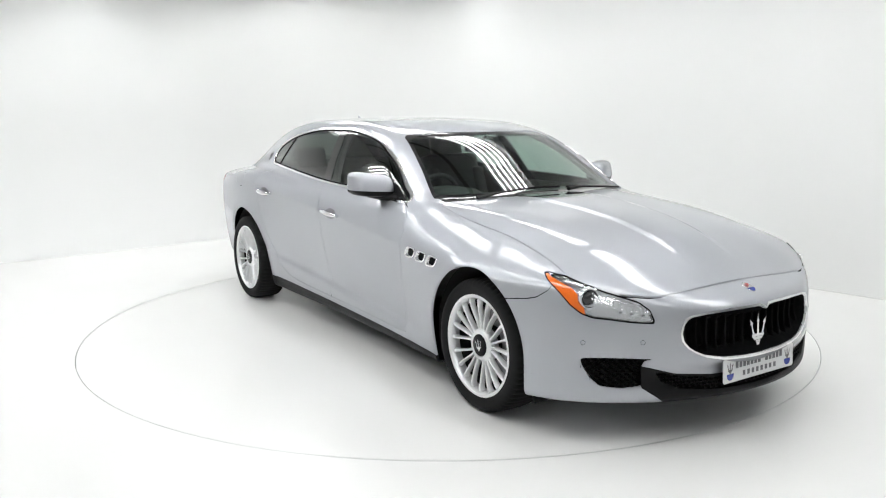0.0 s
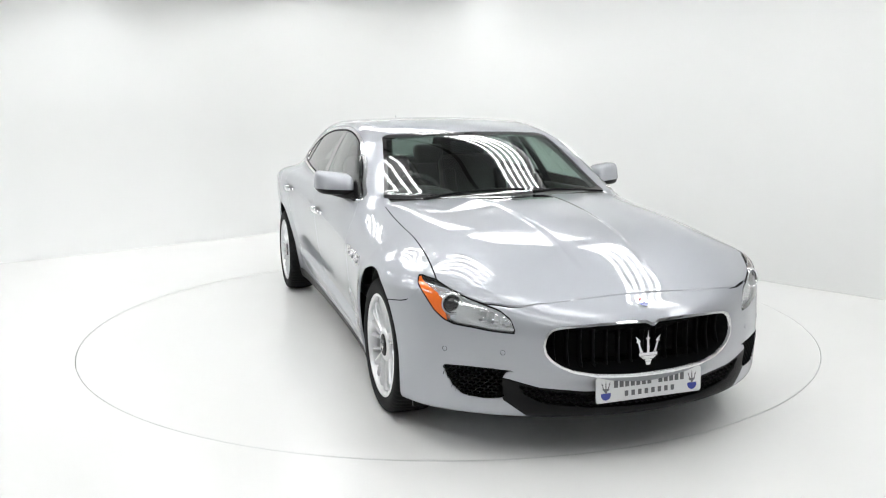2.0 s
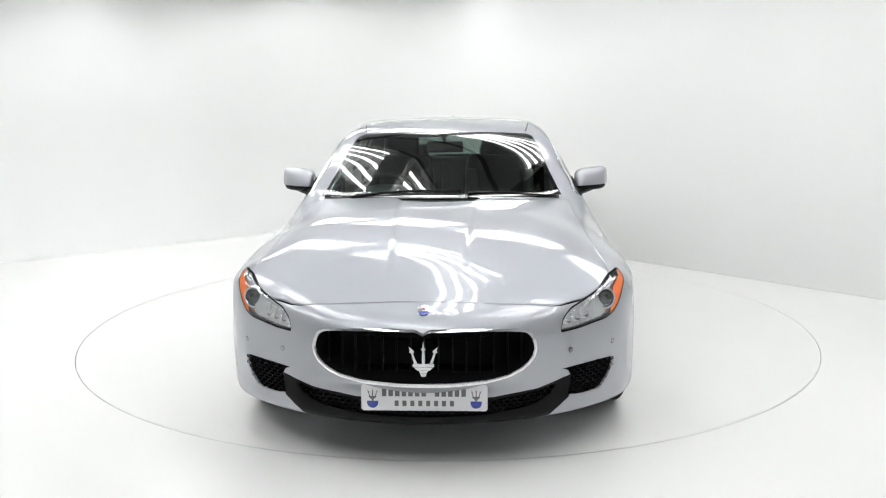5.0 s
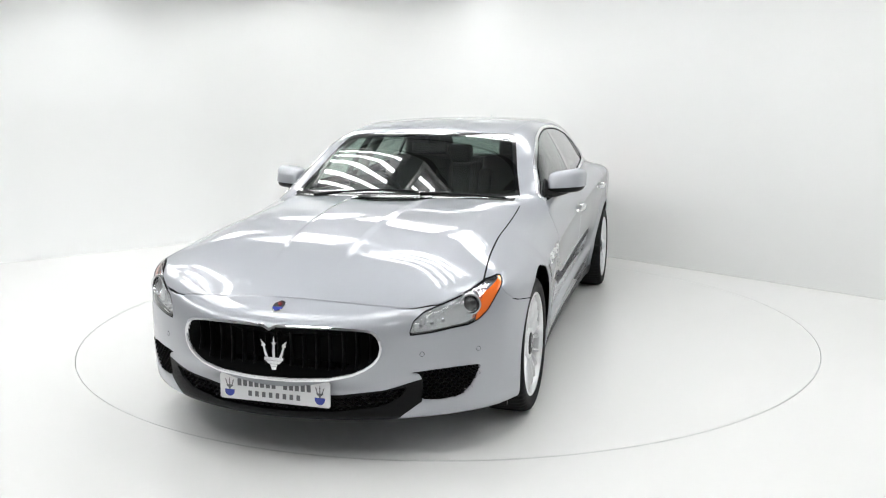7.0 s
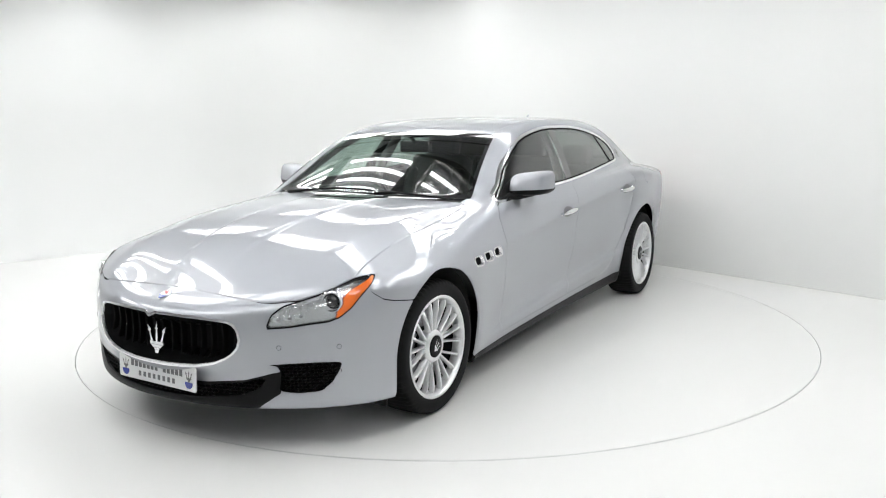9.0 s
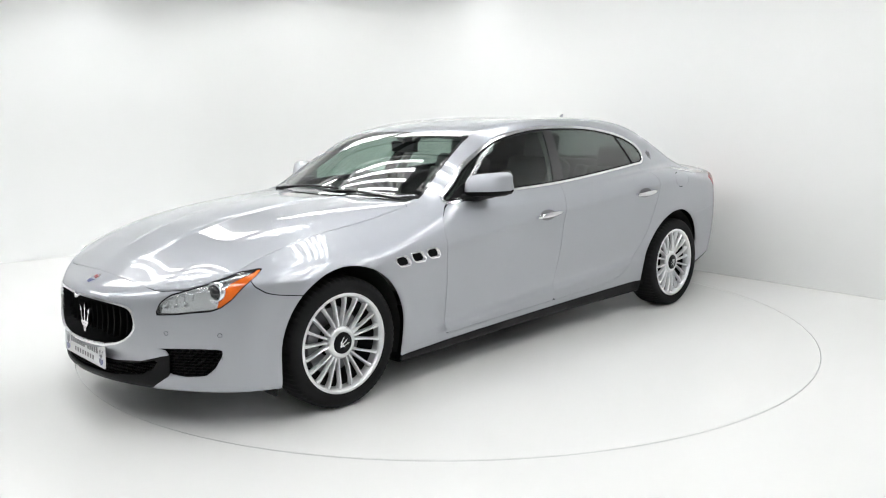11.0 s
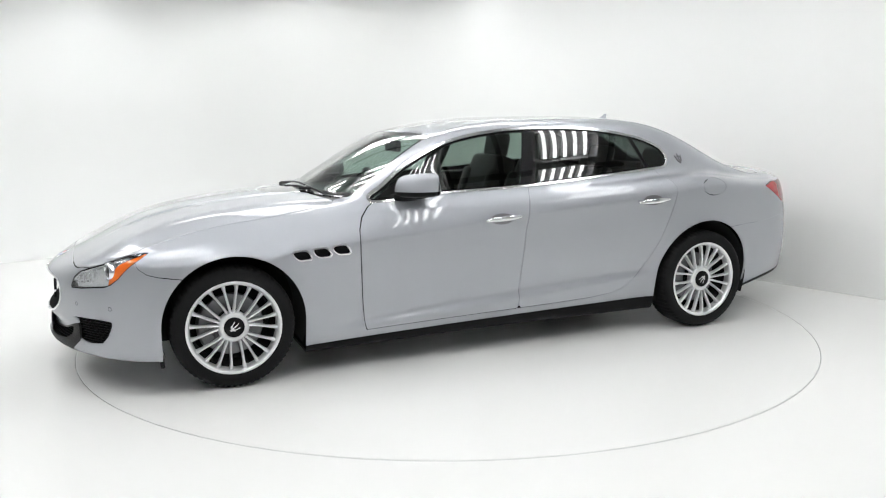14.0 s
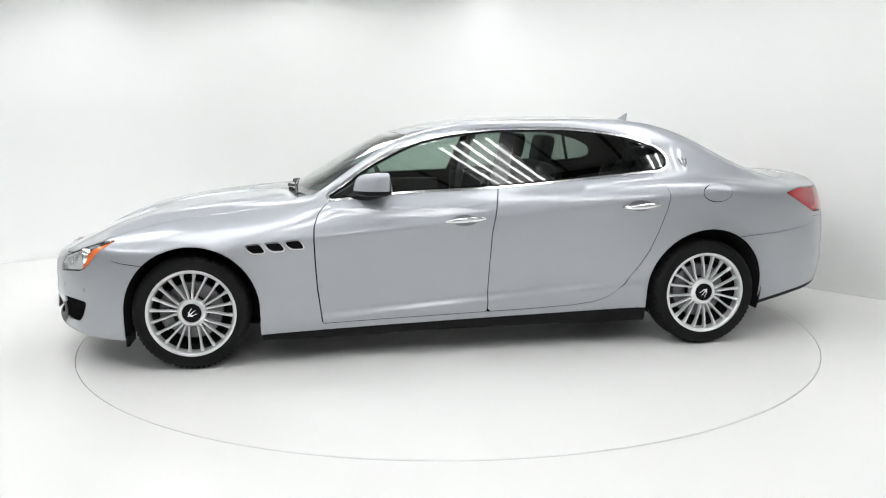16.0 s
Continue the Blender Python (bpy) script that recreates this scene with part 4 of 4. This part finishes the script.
def lamp_details():
    # projector, reflector bowl and lamp strip behind each clear lens
    p, n = skin_at(None, 0.782, 0.662)
    axis = Vector((0.93, 0.30, 0.06)).normalized()
    c = p - 0.024 * axis
    m = facing(c, axis)

    def ring(bm):
        lathe(bm, [(0.034, -0.02), (0.036, 0.012), (0.040, 0.018), (0.046, 0.018), (0.050, 0.008), (0.052, -0.02)], 32, m=m @ pose(0, 0, 0, 90, 0, 0))

    def ball(bm):
        lathe(bm, [(0.0345, -0.004), (0.032, 0.006), (0.026, 0.014), (0.016, 0.020), (0.0005, 0.022)], 28, m=m @ pose(0, 0, 0, 90, 0, 0))

    both_sides("projector_ring", ring, CHROME, "chrome projector ring", headlamps)
    both_sides("projector_lens", ball, GLOSSBLACK, "dark glassy projector lens", headlamps)
    pts = []
    for y, z in ((0.70, 0.612), (0.66, 0.606), (0.62, 0.600), (0.58, 0.594)):
        q, k = skin_at(None, y, z)
        pts.append(q - 0.018 * k)

    def strip(bm):
        for a, b in zip(pts, pts[1:]):
            mm = facing((a + b) / 2, (0.9, 0.42, 0.1))
            box(bm, 0, 0, 0, 0.032, 0.022, 0.012, mm, 0.003)

    both_sides("lamp_strip", strip, CHROME, "bright lamp strip", headlamps)
    line = []
    for y, z in ((0.84, 0.735), (0.78, 0.715), (0.72, 0.690), (0.66, 0.664), (0.60, 0.634), (0.575, 0.60)):
        q, k = skin_at(None, y, z)
        line.append(q - 0.012 * k)

    def brow(bm):
        tube(bm, smooth_loop(line, 5, False), 0.008, 8)

    both_sides("lamp_brow", brow, LAMPBOWL, "silver lamp brow", headlamps)
    # dark band of small running lights along the upper outer edge
    band = []
    for k in range(7):
        q, d = skin_at(None, 0.838 - 0.018 * k, 0.742 - 0.0075 * k)
        band.append((q, d))

    def strip_base(bm):
        rows = [[bm.verts.new(q - d * h + Vector((0, 0, 1)) * w) for h, w in ((0.006, 0.010), (0.006, -0.012), (0.016, -0.012), (0.016, 0.010))] for q, d in band]
        for a, b in zip(rows, rows[1:]):
            for j in range(4):
                bm.faces.new((a[j], a[(j + 1) % 4], b[(j + 1) % 4], b[j]))
        bm.faces.new(rows[0][::-1])
        bm.faces.new(rows[-1])
        bmesh.ops.recalc_face_normals(bm, faces=bm.faces)

    both_sides("running_light_band", strip_base, GLOSSBLACK, "gloss black running light band", headlamps)
    for q, d in band[1:6]:
        m1 = facing(q - d * 0.005, d)
        both_sides("running_light", lambda bm: box(bm, 0, 0, 0, 0.009, 0.012, 0.004, m1, 0.001), CHROME, "small silver running light", headlamps)
    for y, z in ((0.690, 0.607), (0.650, 0.600), (0.610, 0.594)):
        q, d = skin_at(None, y, z)
        m2 = facing(q - d * 0.0055, d)
        both_sides("lamp_cell", lambda bm: box(bm, 0, 0, 0, 0.014, 0.009, 0.003, m2, 0.001), CALIPER, "grey lamp cell", headlamps)
    # stepped facets between the projector and the inner end
    for i in range(4):
        y = 0.70 - 0.032 * i
        q, k = skin_at(None, y, 0.645 - 0.012 * i)
        mm = facing(q - 0.018 * k, (0.85, 0.5 - 0.1 * i, 0.25))
        both_sides("lamp_facet", lambda bm: box(bm, 0, 0, 0, 0.024, 0.034, 0.012, mm, 0.004), LAMPBOWL, "silver lamp facet", headlamps)


def side_details():
    # door handles: chrome bar, cup behind it coloured grey for the recess's shade
    for x0, x1, z0, z1 in ((0.155, -0.085, 0.826, 0.842), (-0.945, -1.185, 0.894, 0.906)):
        xm, zm = (x0 + x1) / 2, (z0 + z1) / 2
        p, n = skin_at(xm, None, zm)

        def bar(bm, x0=x0, x1=x1, z0=z0, z1=z1):
            rows = []
            for k in range(15):
                u = k / 14
                q, nn = skin_at(x0 + (x1 - x0) * u, None, z0 + (z1 - z0) * u)
                out = 0.012 + 0.026 * math.sin(math.pi * min(max(u, 0.02), 0.98)) ** 0.5
                c = q + nn * out
                w = 0.016 * (math.sin(math.pi * min(max(0.06 + 0.88 * u, 0), 1)) ** 0.45)
                rows.append([bm.verts.new(c + Vector((0, 0, 1)) * w * math.cos(a) + nn * 0.008 * math.sin(a)) for a in [2 * math.pi * j / 12 for j in range(12)]])
            for a, b in zip(rows, rows[1:]):
                for j in range(12):
                    bm.faces.new((a[j], a[(j + 1) % 12], b[(j + 1) % 12], b[j]))
            bm.faces.new(rows[0][::-1])
            bm.faces.new(rows[-1])
            for u in (0.06, 0.94):
                q, nn = skin_at(x0 + (x1 - x0) * u, None, z0 + (z1 - z0) * u)
                rod(bm, q - nn * 0.004, q + nn * 0.02, 0.011, 0.009, 10)

        both_sides("door_handle", bar, CHROME, "chrome door handle")

        def cup(bm, p=p, n=n, xm=xm, zm=zm):
            m = facing(p, n, lift=0.0015)
            ring = [(0.075 * math.cos(a), 0.034 * math.sin(a)) for a in [2 * math.pi * k / 28 for k in range(28)]]
            rows = []
            for s, d in ((1.0, 0.0), (0.85, -0.006), (0.6, -0.011), (0.3, -0.013)):
                row = []
                for a, b in ring:
                    w = m @ Vector((a * s, b * s, 0))
                    q, nn = skin_at(w.x, None, w.z)
                    row.append(bm.verts.new(q + nn * 0.0028))
                rows.append(row)
            for a, b in zip(rows, rows[1:]):
                for j in range(28):
                    bm.faces.new((a[j], a[(j + 1) % 28], b[(j + 1) % 28], b[j]))
            bm.faces.new(rows[-1])
        both_sides("handle_cup_shade", cup, CALIPER, "flat grey oval for the shade in the handle recess")
    # emblem on the rear pillar
    p, n = skin_at(-1.432, None, 1.150)

    def mark(bm):
        m = facing(p, n, (0.1, 0, 1), -0.002)
        trident(bm, m, 0.075, 0.006)
        lathe(bm, [(0.020, 0.0), (0.020, 0.005), (0.024, 0.005), (0.024, 0.0)], 20, m=m @ pose(0, 0, 0, 90, 0, 0))

    both_sides("pillar_emblem", mark, DISC, "small chrome pillar emblem")

    # mirrors: painted cap, black lower shell, arm
    def ellipsoid(bm, c, rx, ry, rz, power, keep):
        n, rows = 20, []
        for i in range(n + 1):
            a = -math.pi / 2 + math.pi * i / n
            row = []
            for j in range(28):
                b = 2 * math.pi * j / 28
                f = lambda v: math.copysign(abs(v) ** power, v)
                row.append(bm.verts.new((c[0] + rx * f(math.cos(a)) * f(math.cos(b)), c[1] + ry * f(math.cos(a)) * f(math.sin(b)), c[2] + rz * f(math.sin(a)))))
            rows.append(row)
        for a, b in zip(rows, rows[1:]):
            for j in range(28):
                bm.faces.new((a[j], a[(j + 1) % 28], b[(j + 1) % 28], b[j]))
        bmesh.ops.remove_doubles(bm, verts=bm.verts, dist=1e-4)
        lo, hi = keep
        for co, no in (((0, 0, lo), (0, 0, -1)), ((0, 0, hi), (0, 0, 1))):
            bmesh.ops.bisect_plane(bm, geom=bm.verts[:] + bm.edges[:] + bm.faces[:], plane_co=co, plane_no=no, clear_outer=True)
        for v in bm.verts:
            u = (v.co.y - c[1]) / ry
            v.co.x += -0.045 * u - 0.03 * max(0, u) ** 2 - 0.25 * (v.co.z - c[2])
            v.co.z += 0.012 * u * (1 if v.co.z > c[2] else 0.3)
            if v.co.x < c[0] - 0.055:
                v.co.x = c[0] - 0.055 + 0.25 * (v.co.x - c[0] + 0.055)

    MC = (0.568, 0.938, 1.060)
    both_sides("mirror_cap", lambda bm: ellipsoid(bm, MC, 0.098, 0.108, 0.068, 0.5, (1.024, 2)), PAINT, "silver painted door mirror cap")
    shells = both_sides("mirror_shell", lambda bm: ellipsoid(bm, (MC[0], MC[1] - 0.004, MC[2] - 0.004), 0.096, 0.106, 0.067, 0.5, (0.5, 1.0225)), PLASTIC, "black lower mirror shell")

    def arm(bm):
        rows = []
        for k in range(8):
            u = k / 7
            c = Vector((0.57 + 0.12 * u, 0.945 - 0.14 * u, 1.0 - 0.012 * u - 0.006 * math.sin(u * 3)))
            rows.append([bm.verts.new(c + Vector((math.cos(a) * (0.052 + 0.03 * u), 0, math.sin(a) * (0.018 + 0.012 * u)))) for a in [2 * math.pi * j / 14 for j in range(14)]])
        for a, b in zip(rows, rows[1:]):
            for j in range(14):
                bm.faces.new((a[j], a[(j + 1) % 14], b[(j + 1) % 14], b[j]))
        bm.faces.new(rows[0])
        bm.faces.new(rows[-1][::-1])

    both_sides("mirror_arm", arm, PLASTIC, "black mirror arm", shells)

    def glass(bm):
        m = facing((0.500, 0.95, 1.052), (-1, -0.15, 0.1))
        prism(bm, smooth_loop([(-0.08, -0.045), (0.075, -0.045), (0.085, 0.03), (0.06, 0.05), (-0.07, 0.048)], 4).tolist(), 0.004, m)

    both_sides("mirror_glass", glass, CHROME, "mirror glass", shells)

    # black triangle where the mirror meets the window
    def corner(bm):
        pts = []
        for x, z in ((0.815, 0.985), (0.62, 1.000), (0.63, 1.075), (0.70, 1.05)):
            q, nn = skin_at(x, None, z)
            pts.append((q, nn))
        a = [bm.verts.new(q + nn * 0.002) for q, nn in pts]
        b = [bm.verts.new(q - nn * 0.008) for q, nn in pts]
        bm.faces.new(a)
        for i in range(4):
            j = (i + 1) % 4
            bm.faces.new((a[j], a[i], b[i], b[j]))

    both_sides("mirror_corner", corner, PLASTIC, "black plastic window corner")

    # side sill line and mud flap behind each front wheel
    def flap(bm):
        box(bm, 2.03, 0.80, 0.165, 0.02, 0.18, 0.055, bevel=0.004)

    both_sides("air_flap", flap, PLASTIC, "black flap ahead of the front wheel")


def top_details():
    # fin aerial
    p, n = skin_at(-1.27, 0.0, None)
    bm = bmesh.new()
    rows = []
    for k in range(7):
        u = k / 6
        a, b = -0.055 - 0.012 * u, 0.055 - 0.105 * u ** 0.8
        rows.append([bm.verts.new((p.x + x, y * (1 - 0.85 * u), p.z - 0.006 + 0.058 * u)) for x, y in ((b, 0), (b * 0.4 + a * 0.6, 0.016), (a, 0.006), (a, -0.006), (b * 0.4 + a * 0.6, -0.016))])
    for a, b in zip(rows, rows[1:]):
        for j in range(5):
            bm.faces.new((a[j], a[(j + 1) % 5], b[(j + 1) % 5], b[j]))
    bm.faces.new(rows[-1])
    part("fin_aerial", bm, PAINT, car, "silver fin aerial")
    # wipers
    for y0, y1 in ((-0.50, 0.12), (0.18, 0.66)):
        line = []
        for k in range(9):
            y = y0 + (y1 - y0) * k / 8
            q, nn = skin_at(1.055 - 0.06 * abs(y) ** 2, abs(y), None)
            line.append((q.x, y, q.z + 0.011 + 0.004 * math.sin(k / 8 * 3)))
        bm = bmesh.new()
        tube(bm, line, 0.006, 8)
        rod(bm, (line[0][0] + 0.04, y0 - 0.02, line[0][2] - 0.01), line[2], 0.012, 0.007, 10)
        part("wiper", bm, PLASTIC, car, "black wiper arm and blade")


def cabin():
    floor = bmesh.new()
    box(floor, -0.35, 0, 0.36, 2.5, 1.5, 0.08, bevel=0.03)
    part("cabin_floor", floor, LEATHER, car, "black carpet")
    # dashboard, a swept slab with a hood over the dials
    bm = bmesh.new()
    sec = [(1.0, 0.93), (0.86, 0.965), (0.66, 0.972), (0.56, 0.945), (0.53, 0.90), (0.56, 0.80), (0.66, 0.66), (1.0, 0.62)]
    rows = [[bm.verts.new((x - 0.14 * abs(y) ** 2, y, z)) for x, z in sec] for y in np.linspace(-0.76, 0.76, 17)]
    for a, b in zip(rows, rows[1:]):
        for j in range(7):
            bm.faces.new((a[j], b[j], b[j + 1], a[j + 1]))
    bm.faces.new(rows[0])
    bm.faces.new(rows[-1][::-1])
    dash = part("dashboard", bm, LEATHER, car, "black leather dashboard")
    bm = bmesh.new()
    rows = []
    for k in range(11):
        u = -1 + 0.2 * k
        z = 0.965 + 0.055 * math.sqrt(max(0, 1 - u * u * 0.9))
        rows.append([bm.verts.new((x, -0.38 + 0.19 * u, zz)) for x, zz in ((0.74, 0.955), (0.66, z), (0.52, z), (0.50, z - 0.012), (0.62, 0.93))])
    for a, b in zip(rows, rows[1:]):
        for j in range(4):
            bm.faces.new((a[j], b[j], b[j + 1], a[j + 1]))
    part("dial_hood", bm, LEATHER, dash)
    # steering wheel on the car's right
    bm = bmesh.new()
    m = pose(0.40, -0.38, 0.915, 0, -66, 0)
    for i in range(40):
        a0, a1 = 2 * math.pi * i / 40, 2 * math.pi * (i + 1) / 40
        rod(bm, m @ Vector((0.182 * math.cos(a0), 0.182 * math.sin(a0), 0)), m @ Vector((0.182 * math.cos(a1), 0.182 * math.sin(a1), 0)), 0.0155, None, 10, False)
    lathe(bm, [(0.001, 0.012), (0.05, 0.01), (0.062, -0.01), (0.05, -0.05), (0.001, -0.06)], 24, m=m @ pose(0, 0, 0, 90, 0, 0))
    for a in (90, 270, 180):
        e = m @ Vector((0.18 * math.cos(radians(a)), 0.18 * math.sin(radians(a)), 0))
        rod(bm, m @ Vector((0, 0, -0.01)), e, 0.02, 0.014, 8)
    rod(bm, m @ Vector((0, 0, -0.05)), (0.7, -0.38, 0.78), 0.04, 0.05, 12)
    part("steering_wheel", bm, LEATHER, car, "black leather steering wheel")

    def cushion(bm, m, sx, sy, sz, bev=0.05):
        box(bm, 0, 0, 0, sx, sy, sz, m, bev)

    for x, y, low in ((-0.10, 0.38, 0), (-0.10, -0.38, 0), (-1.05, 0.36, 0.12), (-1.05, -0.36, 0.12)):
        seat = bmesh.new()
        cushion(seat, pose(x, y, 0.53, 0, -6, 0), 0.52, 0.52, 0.18)
        seat_ob = part("seat_cushion", seat, LEATHER, car, "black leather seat")
        bm = bmesh.new()
        cushion(bm, pose(x - 0.36, y, 0.84 - low / 2, 0, -20, 0), 0.16, 0.50, 0.66 - low, 0.06)
        for s in (-1, 1):
            cushion(bm, pose(x - 0.31, y + 0.21 * s, 0.80, 0, -20, 0), 0.16, 0.10, 0.52, 0.04)
        part("backrest", bm, LEATHER, seat_ob)
        bm = bmesh.new()
        cushion(bm, pose(x - 0.49, y, 1.235 - low, 0, -12, 0), 0.10, 0.27, 0.19, 0.045)
        for s in (-1, 1):
            rod(bm, (x - 0.49, y + 0.06 * s, 1.06 - low), (x - 0.49, y + 0.06 * s, 1.2 - low), 0.008)
        part("headrest", bm, LEATHER, seat_ob)
    bm = bmesh.new()
    cushion(bm, pose(-1.46, 0, 0.80, 0, -20, 0), 0.12, 1.30, 0.62, 0.05)
    part("rear_bench_back", bm, LEATHER, car, "black leather rear bench back")
    bm = bmesh.new()
    box(bm, -1.85, 0, 1.02, 0.55, 1.2, 0.04, bevel=0.01)
    part("parcel_shelf", bm, LEATHER, car)
    # interior mirror
    bm = bmesh.new()
    box(bm, 0.40, 0, 1.255, 0.04, 0.24, 0.075, pose(0, 0, 0), 0.018)
    rod(bm, (0.41, 0, 1.28), (0.47, 0, 1.33), 0.012)
    part("cabin_mirror", bm, PLASTIC, car, "black interior mirror")
    # pale headlining and pillar covers
    me = skin.panel({"roof"}, "headlining", TRIMGREY, both=True, sink=0.03, flange=0)
    part("headlining", me, TRIMGREY, car, "pale grey headlining")

    for line, r in (([(0.86, 0.70, 1.0), (0.66, 0.665, 1.12), (0.45, 0.62, 1.24), (0.22, 0.585, 1.33)], 0.026), ([(-0.20, 0.80, 0.8), (-0.24, 0.755, 1.05), (-0.28, 0.69, 1.2), (-0.31, 0.60, 1.35)], 0.032)):
        both_sides("pillar_cover", lambda bm: tube(bm, smooth_loop(line, 4, False), r, 8), TRIMGREY, "pale grey pillar cover")

    def inner_door(bm):
        box(bm, 0.40, 0.80, 0.72, 0.90, 0.06, 0.50, bevel=0.02)
        box(bm, -0.62, 0.80, 0.75, 0.94, 0.06, 0.54, bevel=0.02)

    both_sides("door_lining", inner_door, LEATHER, "black leather door lining")


def wheel_emblems():
    for w in [o for o in car.children if o.name.split(".")[0] == "wheel"]:
        hub = [o for o in w.children if o.name.split(".")[0] == "hub"][0]
        bm = bmesh.new()
        trident(bm, facing((0, 0.0925, 0), (0, 1, 0)), 0.062, 0.004)
        part("hub_emblem", bm, CHROME, hub, "chrome three-pronged emblem")


front_details()
lamp_details()
side_details()
top_details()
cabin()
wheel_emblems()


# ---------- motion: the turntable carries the car round ----------
def heading(t):
    return -56.574 - 7.1771 * t + 0.006 * (t - 8) ** 2


def motions():
    times = [0.5 * k for k in range(33)]
    walk(car, [(t, pose(0, 0, 0, 0, 0, heading(t)) @ pose(0, 0.0096, 0.006)) for t in times])
    walk(disc, [(t, pose(0, 0, 0, 0, 0, heading(t))) for t in times])


motions()
